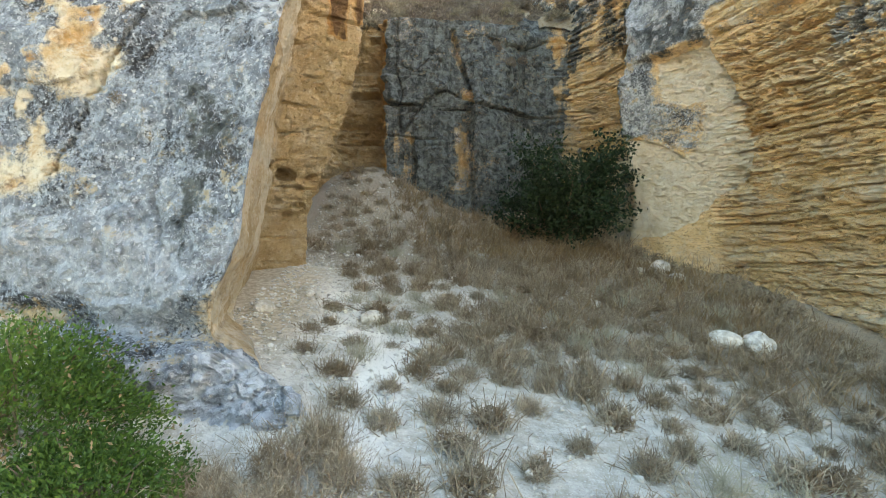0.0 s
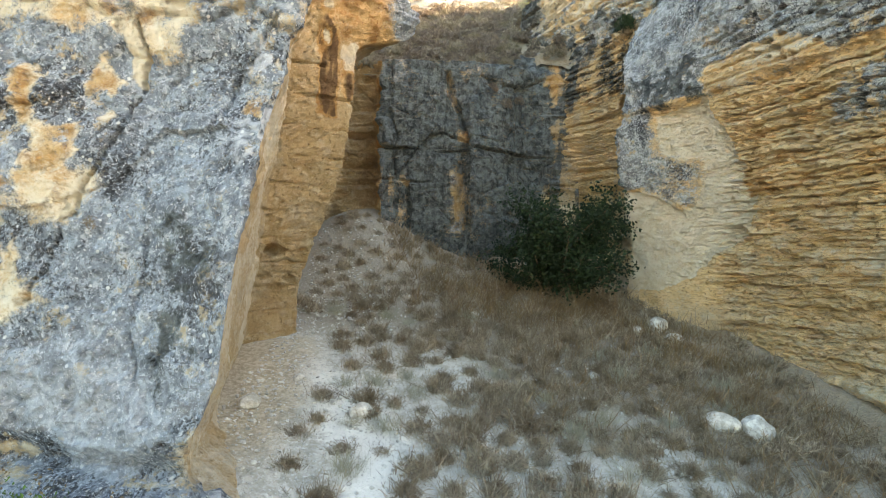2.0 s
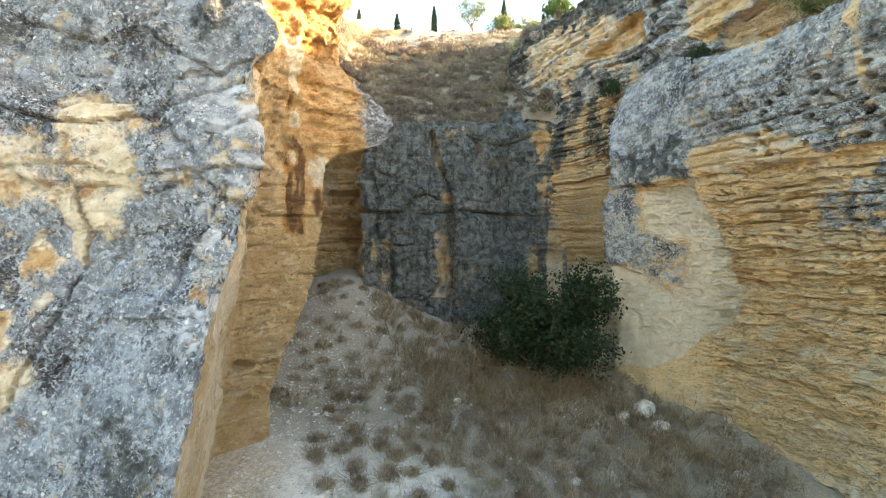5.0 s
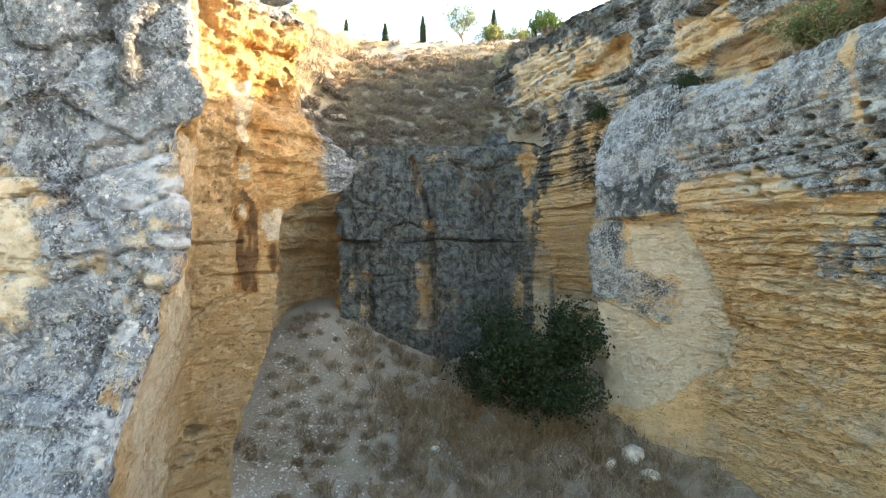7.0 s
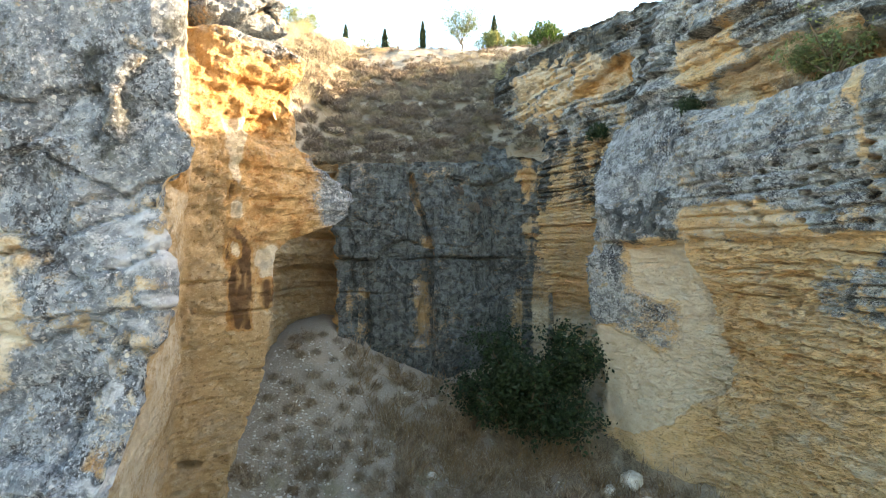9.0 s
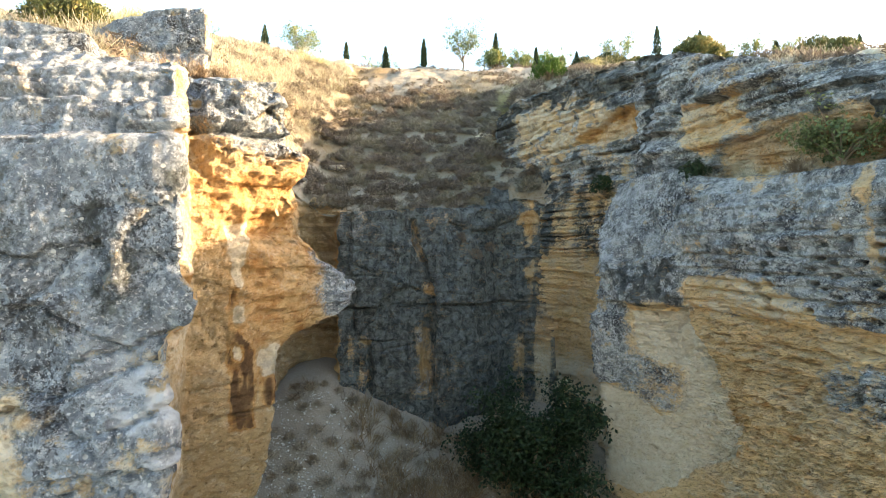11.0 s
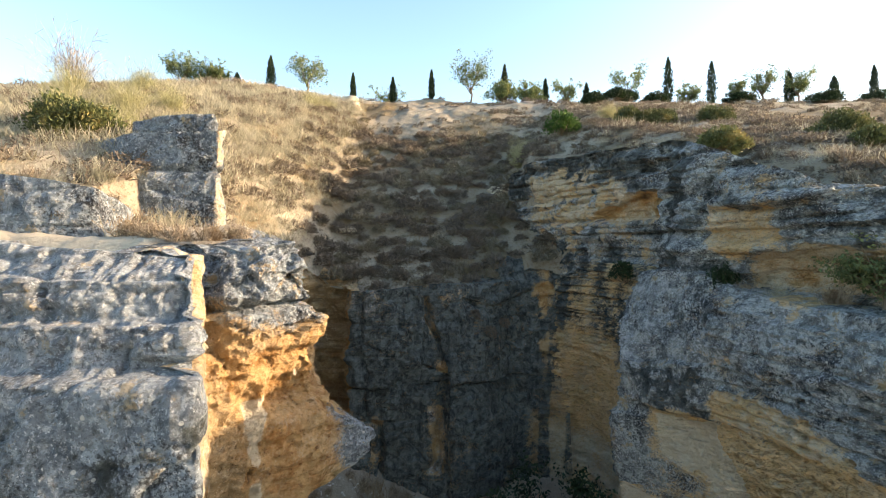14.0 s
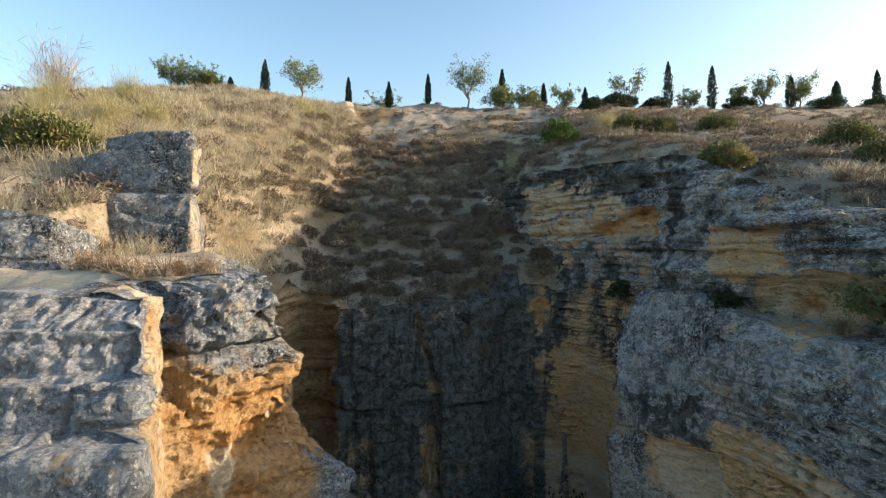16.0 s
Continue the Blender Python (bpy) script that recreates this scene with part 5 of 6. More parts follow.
def tuft_mesh(stems, height, spread, upright, thick=0.006, twigs=2, points=4):
    """Stems that rise and fan out from a small root, with short side twigs."""
    root = rng.normal(size=(stems, 3)) * np.array((0.22, 0.22, 0)) * spread
    way = rng.normal(size=(stems, 3)) * np.array((1, 1, 0.2))
    way[:, 2] = np.abs(way[:, 2]) + upright
    way = unit(way)
    long = height * rng.uniform(0.55, 1.1, stems)
    t = np.linspace(0, 1, points)
    bend = rng.normal(size=(stems, 3)) * 0.18 * height
    pts = root[:, None] + way[:, None] * (long[:, None] * t[None])[:, :, None] + bend[:, None] * (t ** 2)[None, :, None]
    pts[:, :, 2] = np.maximum(pts[:, :, 2], 0.0)
    w = thick * rng.uniform(0.6, 1.4, stems)[:, None] * np.linspace(1.2, 0.6, points)[None]
    out = [ribbons(pts, w)]
    for _ in range(twigs):
        at = rng.uniform(0.35, 0.98, stems)
        i = np.minimum((at * (points - 1)).astype(int), points - 2)
        fr = (at * (points - 1) - i)[:, None]
        p0 = pts[np.arange(stems), i] * (1 - fr) + pts[np.arange(stems), i + 1] * fr
        d = unit(way + 1.1 * rng.normal(size=(stems, 3))) * (height * rng.uniform(0.10, 0.26, stems))[:, None]
        out.append(ribbons(np.stack([p0, p0 + d], 1), np.repeat((thick * 1.15 * rng.uniform(0.6, 1.3, stems))[:, None], 2, 1) * np.array((1.0, 0.7))))
    return merge(*out)


def dome_mesh(twigs, radius, height, long, thick):
    """A rounded cushion of short twigs that point outwards every way."""
    u = unit(rng.normal(size=(twigs, 3)))
    u[:, 2] = np.abs(u[:, 2])
    lump = 1 + 0.35 * fbm(u * 1.7 + rng.uniform(0, 50), 3, 5)
    c = u * np.array((radius, radius, height)) * (lump * (0.35 + 0.65 * rng.uniform(size=twigs) ** 0.4))[:, None]
    d = unit(u * 0.8 + 0.9 * rng.normal(size=(twigs, 3)) + np.array((0, 0, 0.25))) * (long * rng.uniform(0.6, 1.4, twigs))[:, None]
    pts = np.stack([c - 0.5 * d, c + 0.5 * d], 1)
    pts[:, :, 2] = np.maximum(pts[:, :, 2], 0)
    return ribbons(pts, (thick * rng.uniform(0.6, 1.4, twigs))[:, None] * np.array((1.2, 0.6)))


def thing(name, label, category, group="", kind=""):
    ob = new(name)
    return tagged(ob, label, category, group, kind)


def shared(name, v, f, material):
    """A mesh kept for several objects."""
    ob = mesh_object(name, v, f, material, smooth=False)
    me = ob.data
    bpy.data.objects.remove(ob)
    return me


def placed(name, me, m, label, category, group):
    ob = new(name, me)
    ob.matrix_world = m
    return tagged(ob, label, category, group)


# ---- dry scrub on the quarry floor ----
scrub = [shared("dry_shrub", *merge(dome_mesh(420, 0.20, 0.24, 0.085, 0.009), tuft_mesh(120, 0.33, 0.55, up + 0.5, 0.008, 2, 3)), twig_mat) for up in (0.7, 1.1, 1.7)]
herb = [shared("dry_herb", *tuft_mesh(150, 0.32, 0.45, up + 0.4, 0.005, 1, 3), straw_mat) for up in (0.8, 1.6)]


def scatter(count, box, keep, gap):
    out = []
    x0, x1, y0, y1 = box
    for _ in range(count):
        c = rng.uniform((x0, y0), (x1, y1), (160, 2))
        c = c[rng.uniform(size=len(c)) < keep(c[:, 0], c[:, 1])]
        for x, y in c:
            if all((x - a) ** 2 + (y - b) ** 2 > gap(x, y) ** 2 for a, b in out):
                out.append((x, y))
                break
    return out


def floor_keep(x, y):
    wall = np.interp(y, (2, 6.5, 9.9, 11.4, 12.7, 13.6, 14.4, 15.2), (9.5, 8.6, 7.7, 7.4, 6.6, 5.6, 5.0, 5.0)) + 0.05
    ok = (x < wall) & ~((x < -1.0) & (y < 6.2) & (x < -0.2 - 0.2 * y)) & ((y < 15.6) | (x > -3) & (y < 15.9))
    ok &= ~((x < -1.9) & (y < 11.6))
    return ok * np.clip(thick_mask(x, y) + 0.05, 0, 1)


spots = scatter(800, (-3.2, 8.6, 2.6, 15.8), floor_keep, lambda x, y: 0.38 + 0.05 * max(0, 8.5 - y))
spots.sort(key=lambda c: (c[0] - 0.8) ** 2 + (c[1] - 5.0) ** 2)
rest = []
for k, (x, y) in enumerate(spots):
    z = float(ground_z(np.array([x]), np.array([y]))[0])
    s = rng.uniform(0.65, 1.25) * (0.85 if x < 0 else 1.05)
    m = pose(x, y, z - 0.03, rng.normal(0, 6), rng.normal(0, 6), rng.uniform(0, 360)) @ Matrix.Diagonal((s, s, s * rng.uniform(0.7, 1.1), 1))
    pick = rng.uniform()
    if k < 290:
        if pick < 0.90:
            placed("dry_shrub", scrub[int(rng.integers(3))], m, "dry grey-brown shrub on pale stony ground", "shrub", "dry shrubs on the quarry floor")
        else:
            placed("dry_herb", herb[int(rng.integers(2))], m, "straw-coloured dry herb tuft on the quarry floor", "herb", "dry herbs on the quarry floor")
    else:
        rest.append(m)


def joined(name, mats, source, material, label, category):
    vs, fs, o = [], [], 0
    for m in mats:
        v, f = source[int(rng.integers(len(source)))]
        a = np.array(m)
        vs.append(v @ a[:3, :3].T + a[:3, 3])
        fs.append(f + o)
        o += len(v)
    if not vs:
        return None
    return tagged(mesh_object(name, np.concatenate(vs), np.concatenate(fs), material, smooth=False), label, category, kind="stuff")


joined("dry_scrub", rest, [merge(dome_mesh(190, 0.24, 0.26, 0.11, 0.014), tuft_mesh(60, 0.40, 0.6, 1.3, 0.011, 1, 3)) for up in range(4)], twig_mat, "dense dry brown scrub towards the back of the quarry", "scrub")

# brown standing grass before the back wall and along the right foot
blades = []
for cx, cy, rx, ry, n in ((2.2, 13.2, 2.6, 0.9, 5200), (0.4, 14.8, 1.7, 0.9, 2600), (5.8, 11.4, 1.2, 1.3, 2000), (4.2, 10.2, 2.4, 1.8, 1800), (6.2, 8.6, 1.6, 1.6, 1000)):
    x, y = cx + rx * rng.uniform(-1, 1, n) + 0.2 * rng.normal(size=n), cy + ry * rng.uniform(-1, 1, n) + 0.2 * rng.normal(size=n)
    ok = fbm(np.stack([x, y, x * 0], 1) * 2.2, 3, 151) > 0.0
    blades.append(np.stack([x, y, ground_z(x, y)], 1)[ok])
roots = np.concatenate(blades)
n = len(roots)
lean = rng.normal(size=(n, 3)) * 0.16
lean[:, 2] = rng.uniform(0.12, 0.42, n)
t = np.linspace(0, 1, 3)
pts = roots[:, None] + lean[:, None] * t[None, :, None] + (rng.normal(size=(n, 3)) * np.array((0.08, 0.08, 0)))[:, None] * (t ** 2)[None, :, None]
v, f = ribbons(pts, np.repeat((0.011 * rng.uniform(0.6, 1.4, n))[:, None], 3, 1) * np.array((1.0, 0.9, 0.5)))
tagged(mesh_object("dry_grass", v, f, brown_grass, smooth=False), "tall brown dry grass before the back wall", "grass", kind="stuff")


# ---- stones ----
def stone_mesh(name, seed, rough=0.3, material=boulder_mat, level=3):
    bm = bmesh.new()
    bmesh.ops.create_icosphere(bm, subdivisions=level, radius=0.5)
    co = np.array([v.co[:] for v in bm.verts])
    c1, c2, own = cells(co * 1.6 + seed, seed)
    r = 1 + rough * (fbm(co * 2.0 + seed * 3.1, 4, seed) + 0.7 * (own - 0.5)) + 0.05 * fbm(co * 9, 2, seed + 1)
    for v, k in zip(bm.verts, r):
        v.co = Vector(v.co) * float(k)
    me = bpy.data.meshes.new(name)
    bm.to_mesh(me)
    bm.free()
    me.materials.append(material)
    return me


stones = [stone_mesh("boulder", 200 + k) for k in range(4)]
outs = [stone_mesh("boulder", 210 + k, 0.45, rock_left) for k in range(4)]
for x, y, w, d, h, label in (
        (5.0, 9.15, 0.62, 0.42, 0.34, "pale broken limestone boulder among dry scrub"),
        (5.5, 9.0, 0.55, 0.50, 0.46, "pale rounded limestone boulder among dry scrub"),
        (5.38, 12.75, 0.6, 0.5, 0.42, "pale limestone boulder near the cliff foot"),
        (5.55, 12.2, 0.4, 0.35, 0.30, "small pale limestone rock near the cliff foot"),
        (4.8, 12.5, 0.35, 0.3, 0.24, "small pale limestone rock near the cliff foot"),
        (-1.12, 8.1, 0.40, 0.32, 0.26, "loose cream rock on the gravel slope"),
        (-1.2, 8.7, 0.26, 0.22, 0.16, "loose cream rock on the gravel slope"),
        (-2.75, 7.9, 0.36, 0.3, 0.22, "rough tan rock under the cut wall"),
        (-2.3, 8.9, 0.22, 0.2, 0.14, "rough tan rock under the cut wall"),
        (3.1, 10.4, 0.22, 0.2, 0.16, "small pale rock in dry scrub"),
        (1.0, 9.6, 0.2, 0.17, 0.12, "small pale rock on stony ground"),
        (-0.4, 7.2, 0.16, 0.14, 0.10, "small pale rock on stony ground"),
        (0.9, 12.5, 0.24, 0.2, 0.16, "small pale rock in dry scrub"),
        (6.6, 10.9, 0.32, 0.28, 0.22, "pale rock at the cliff foot")):
    z = float(ground_z(np.array([x]), np.array([y]))[0])
    k = int(rng.integers(4))
    placed("boulder", stones[k], pose(x, y, z + 0.25 * h, 0, 0, rng.uniform(0, 360)) @ Matrix.Diagonal((w, d, h, 1)), label, "rock", "loose rocks on the quarry floor")

for x, y, w, d, h in ((-4.4, 30.0, 1.6, 1.0, 1.0), (-3.9, 29.4, 0.9, 0.7, 0.6), (3.15, 21.4, 0.7, 0.6, 0.6), (2.9, 22.0, 0.5, 0.4, 0.4), (-2.6, 19.4, 0.8, 0.5, 0.3), (8.3, 11.2, 0.7, 0.5, 0.3), (9.6, 11.0, 0.9, 0.6, 0.3), (8.9, 10.7, 0.6, 0.5, 0.25)):
    z = float(hill_height(np.array([x]), np.array([y]))[0])
    placed("boulder", outs[int(rng.integers(4))], pose(x, y, z - 0.10 * h, 0, 0, rng.uniform(-20, 20)) @ Matrix.Diagonal((w, d, h, 1)), "tan weathered rock outcrop on the slope", "rock", "rock outcrops on the slope")

ico = bmesh.new()
bmesh.ops.create_icosphere(ico, subdivisions=1, radius=0.5)
ico_v, ico_f = np.array([v.co[:] for v in ico.verts]), np.array([[v.index for v in q.verts] for q in ico.faces])
ico.free()
n = 30000
x, y = rng.uniform(-3.4, 4.5, n), rng.uniform(2.8, 15.5, n)
pebbly = 0.22 + 1.2 * step(-0.2, -2.2, x + 0.25 * (y - 7) * 0.2) * step(4.5, 7, y) + 0.25 * path_mask(x, y)
ok = (rng.uniform(size=n) < pebbly) & ~((x < -1.3) & (y < 5.6)) & ~((x < -3.1) & (y < 11.5))
x, y = x[ok], y[ok]
n = len(x)
s = 0.014 + 0.065 * rng.uniform(size=n) ** 4
jig = 1 + 0.3 * rng.normal(size=(n, len(ico_v), 1)).clip(-1.2, 1.2)
v = ico_v[None] * jig * s[:, None, None] * np.stack([rng.uniform(0.8, 1.3, n), rng.uniform(0.8, 1.3, n), rng.uniform(0.5, 0.9, n)], 1)[:, None]
v = v + np.stack([x, y, ground_z(x, y) + 0.2 * s + 0.012], 1)[:, None]
f = ico_f[None] + (np.arange(n) * len(ico_v))[:, None, None]
tagged(mesh_object("gravel", v.reshape(-1, 3), f.reshape(-1, 3), boulder_mat, smooth=False), "loose pale limestone gravel", "gravel", kind="stuff")


# ---- green bush at the foot of the left cliff ----
def leafy_bush(name, x, y, z, rx, ry, rz, clumps, per, size, leaf, label, category="bush", lobes=0.35, bare=0.0, lift=0.35):
    root = thing(name, label, category)
    root.location = (x, y, z)
    u = unit(rng.normal(size=(clumps, 3)))
    u[:, 2] = np.abs(u[:, 2]) - 0.15
    r = (1 - 0.55 * rng.uniform(size=clumps) ** 2.2) * (1 + lobes * fbm(u * 1.6 + x, 3, int(abs(x * 10)) + 3))
    c = u * r[:, None] * np.array((rx, ry, rz)) + np.array((0, 0, rz * lift))
    c[:, 2] = np.maximum(c[:, 2], 0.04)
    tips = np.repeat(c, per, 0) + rng.normal(size=(clumps * per, 3)) * np.array((rx, ry, rz)) * 0.085
    tilt = np.repeat(unit(c + np.array((0, 0, 0.4 * rz))), per, 0)
    mesh_object("foliage", *leaves(tips, size, tilt), leaf, root, smooth=False)
    sel = c[rng.choice(clumps, min(clumps, 60), replace=False)]
    t = np.linspace(0, 1, 4)
    pts = sel[:, None] * t[None, :, None] * np.array((1, 1, 1.0)) + (rng.normal(size=(len(sel), 3)) * 0.05)[:, None] * np.sin(t * 3.1)[None, :, None]
    mesh_object("branch", *ribbons(pts, np.repeat(np.linspace(0.022, 0.008, 4)[None], len(sel), 0) * (rx + rz)), bark_mat, root, smooth=False)
    return root


def floor_at(x, y):
    return float(ground_z(np.array([x]), np.array([y]))[0])


def hill_at(x, y):
    return float(hill_height(np.array([float(x)]), np.array([float(y)]))[0])


green = leafy_bush("green_bush", -3.55, 4.2, floor_at(-3.55, 4.2) - 0.15, 1.2, 0.7, 0.80, 1700, 11, 0.044, green_mat, "bright green leafy bush with dry seed stalks below the cliff", lobes=0.5)
green2 = leafy_bush("green_bush", -2.55, 3.7, floor_at(-2.55, 3.7) - 0.12, 0.65, 0.5, 0.50, 800, 11, 0.042, green_mat, "low green leafy bush with dry seed stalks below the cliff", lobes=0.5)
for b, cnt, rx, rz in ((green, 40, 1.1, 0.9), (green2, 22, 0.7, 0.55)):
    p0 = np.stack([rng.uniform(-rx, rx, cnt), rng.uniform(-0.55, 0.5, cnt), np.zeros(cnt)], 1)
    p0[:, 2] = rz * np.sqrt(np.clip(1 - (p0[:, 0] / (rx * 1.2)) ** 2, 0.1, 1)) * 1.05
    up = rng.normal(size=(cnt, 3)) * 0.05 + np.array((0, 0, 0.2))
    tt = np.linspace(0, 1, 7)
    q = (p0[:, None] + up[:, None] * tt[None, :, None]).reshape(-1, 3)
    mesh_object("seed_stalk", *leaves(q + rng.normal(size=q.shape) * 0.012, 0.035), brown_grass, b, "dry tan seed stalks", smooth=False)["kind"] = "stuff"
tall = shared("tall_shrub", *merge(dome_mesh(900, 0.22, 0.40, 0.06, 0.006), tuft_mesh(180, 0.46, 0.36, 2.0, 0.0035, 3, 4)), twig_mat)
for x, y, s in ((-1.05, 4.35, 1.15), (-0.8, 4.0, 1.0), (-1.3, 4.0, 1.1), (-1.65, 3.7, 0.9), (-1.15, 3.5, 0.9), (-1.95, 3.9, 0.7)):
    placed("dry_shrub", tall, pose(x, y, floor_at(x, y) - 0.03, 0, 0, rng.uniform(0, 360)) @ Matrix.Diagonal((s, s, s, 1)),
           "tall dry grey shrub beside the green bush", "shrub", "dry shrubs on the quarry floor")


# ---- dark tree in the back corner ----
def broad_tree(name, x, y, z, height, width, trunk, clumps, per, size, leaf, label, gap=0.0, bough=7, low=0.35):
    root = thing(name, label, "tree")
    root.location = (x, y, z)
    wood, tips = [], []
    stem = [(0, 0, -0.1), (0.04 * height, 0.02, low * height * 0.6), (0.02, 0.03 * height, low * height)]
    wood.append(limb(stem, trunk, trunk * 0.7, 7))
    for k in range(bough):
        a = 2 * math.pi * (k + rng.uniform(-0.3, 0.3)) / bough
        r, h = width * 0.5 * rng.uniform(0.55, 0.95), height * rng.uniform(low + 0.25, 0.98)
        e = np.array((r * math.cos(a), r * math.sin(a), h))
        s = np.array(stem[-1]) * rng.uniform(0.6, 1.0)
        m = s * 0.5 + e * 0.5 + rng.normal(size=3) * 0.05 * height
        m[2] += 0.05 * height
        wood.append(limb([s, m, e], trunk * 0.5, trunk * 0.12, 5))
        for w in np.linspace(0.35, 1.0, 5):
            tips.append(s * (1 - w) ** 2 + 2 * m * w * (1 - w) + e * w * w)
    mesh_object("trunk", *merge(*wood), bark_mat, root)
    tips = np.array(tips)
    c = tips[rng.integers(len(tips), size=clumps)] + rng.normal(size=(clumps, 3)) * np.array((width, width, height)) * (0.075, 0.075, 0.085)
    if gap:
        c = c[fbm(c * (2.5 / height) * 2 + x, 3, 9) > gap - 0.5]
    c[:, 2] = np.maximum(c[:, 2], low * 0.3 * height)
    q = np.repeat(c, per, 0) + rng.normal(size=(len(c) * per, 3)) * 0.035 * height
    mesh_object("crown", *leaves(q, size, None, 0.6), leaf, root, smooth=False)
    return root


broad_tree("fig_tree", 3.15, 13.8, floor_at(3.15, 13.8) - 0.05, 2.75, 3.4, 0.10, 1900, 13, 0.10, fig_mat, "dark green leafy tree at the foot of the back wall", gap=0.36, low=0.10, bough=11)


# ---- trees on the ridge ----
def cypress(x, y, h, w):
    root = thing("cypress_tree", "slim dark green cypress on the ridge", "tree", "cypresses on the ridge")
    root.location = (x, y, hill_at(x, y) - 0.05)
    mesh_object("trunk", *limb([(0, 0, 0), (0, 0, 0.25 * h), (0, 0, 0.9 * h)], 0.05, 0.015), bark_mat, root)
    n = 1300
    t = rng.uniform(0.05, 1.0, n)
    r = w * 0.42 * np.clip(t / 0.2, 0.35, 1) * np.clip(1 - t ** 2.6, 0, 1) ** 0.8 * np.sqrt(rng.uniform(0.15, 1.0, n)) * (1 + 0.22 * rng.normal(size=n))
    a = rng.uniform(0, 2 * np.pi, n)
    c = np.stack([r * np.cos(a), r * np.sin(a), t * h], 1)
    mesh_object("crown", *leaves(c, 0.16, np.stack([0.4 * np.cos(a), 0.4 * np.sin(a), np.full(n, 1.3)], 1), 0.4), cypress_mat, root, smooth=False)


for x, y, h, w in ((-9.8, 34.3, 2.5, 0.75), (-11.6, 33.5, 1.3, 0.6), (-4.7, 34.5, 1.8, 0.45), (-2.2, 34.6, 1.75, 0.5), (0.25, 34.5, 2.0, 0.45), (4.8, 34.0, 2.4, 0.55), (7.45, 34.5, 1.7, 0.45),
                   (10.05, 34.5, 1.5, 0.45), (15.15, 34.3, 3.0, 0.75), (18.0, 34.5, 2.95, 0.75), (25.6, 34.2, 1.8, 0.8), (28.4, 34.5, 2.5, 0.6), (23.3, 35, 2.2, 0.8)):
    cypress(x, y, h, w)
for x, y, h, w, gap in ((-7.5, 34.0, 2.6, 2.6, 0.42), (2.7, 34.5, 2.9, 2.5, 0.40), (12.7, 34.5, 2.4, 2.3, 0.42), (-14.9, 33, 2.2, 2.2, 0.40), (-13.6, 33.4, 1.8, 2.4, 0.36), (-12.6, 33.2, 1.6, 1.8, 0.36),
                        (9.0, 35.5, 1.7, 1.7, 0.5), (21.3, 34.6, 2.2, 2.2, 0.45), (23.6, 34.6, 2.3, 2.2, 0.42), (17.0, 35.5, 1.5, 1.8, 0.5), (-2.6, 36, 1.4, 2.4, 0.6), (6.6, 35, 1.6, 1.8, 0.5), (20.2, 35.5, 1.6, 1.2, 0.5)):
    broad_tree("olive_tree", x, y, hill_at(x, y), h, w, 0.06, 420, 10, 0.105, olive_mat, "small open-crowned olive tree on the ridge", gap=gap, bough=8)


# ---- cliff-top and hillside bushes ----
def palm_fans(root, r, fans):
    out = []
    for _ in range(fans):
        d = unit(rng.normal(size=3) * np.array((1, 1, 0.55)) + np.array((0, 0, 0.55)))
        d[2] = abs(d[2])
        c = d * r * rng.uniform(0.45, 0.8)
        side = unit(np.cross(d, rng.normal(size=3)))
        up = np.cross(side, d)
        ang = np.linspace(-1.25, 1.25, 11)
        ends = c + (np.cos(ang)[:, None] * d + np.sin(ang)[:, None] * side) * (r * 0.5)
        pts = np.stack([np.repeat(c[None], 11, 0), 0.5 * (c + ends) + up * 0.02 * r, ends - np.array((0, 0, 0.06 * r))], 1)
        out.append(ribbons(pts, np.tile(np.array((0.012, 0.05, 0.008)) * r * 1.6, (11, 1)), np.repeat(up[None, None], 11, 0)))
        out.append(ribbons(np.stack([d * 0.05, c * 0.5, c])[None], np.array([[0.02, 0.018, 0.015]])))
    mesh_object("fronds", *merge(*out), palm_mat, root, smooth=False)
    return root


for x, y, r, k in ((-6.4, 12.0, 1.0, 110), (7.2, 13.7, 0.75, 60), (10.9, 14.0, 0.6, 60), (9.3, 22.0, 0.9, 40), (8.3, 22.5, 0.8, 40), (12.2, 16.5, 1.1, 60), (11.5, 22, 0.9, 40)):
    bush = leafy_bush("dwarf_palm", x, y, (13.6 if (x, y) == (7.2, 13.7) else hill_at(x, y)) - 0.05, 0.72 * r, 0.72 * r, 0.62 * r, 620, 9, 0.085, palm_mat, "dense dark olive dwarf palm bush on the slope", lobes=0.45)
    palm_fans(bush, 0.62 * r, k // 3)
broad_tree("ledge_tree", 7.75, 9.9, 10.45, 1.15, 1.9, 0.05, 520, 10, 0.06, olive_mat, "small green open-crowned tree rooted on the rock ledge", gap=0.40, bough=9, low=0.2)
leafy_bush("green_bush", 6.55, 12.35, 10.5, 0.25, 0.25, 0.4, 180, 9, 0.06, fig_mat, "small dark green bush in a rock cleft", lobes=0.6)
leafy_bush("green_bush", 5.35, 14.8, 10.5, 0.3, 0.3, 0.4, 180, 9, 0.06, fig_mat, "small dark green bush in a rock cleft", lobes=0.6)
leafy_bush("green_bush", 5.3, 21.0, hill_at(5.3, 21.0), 0.6, 0.6, 0.75, 260, 9, 0.10, green_mat, "upright green bush on the dry slope", lobes=0.5)
leafy_bush("green_bush", 4.7, 33.5, hill_at(4.7, 33.5), 1.0, 0.8, 1.0, 260, 9, 0.14, olive_mat, "green bush on the ridge", lobes=0.5)
leafy_bush("green_bush", 6.6, 33.8, hill_at(6.6, 33.8), 0.7, 0.7, 0.8, 200, 9, 0.14, olive_mat, "green bush on the ridge", lobes=0.5)
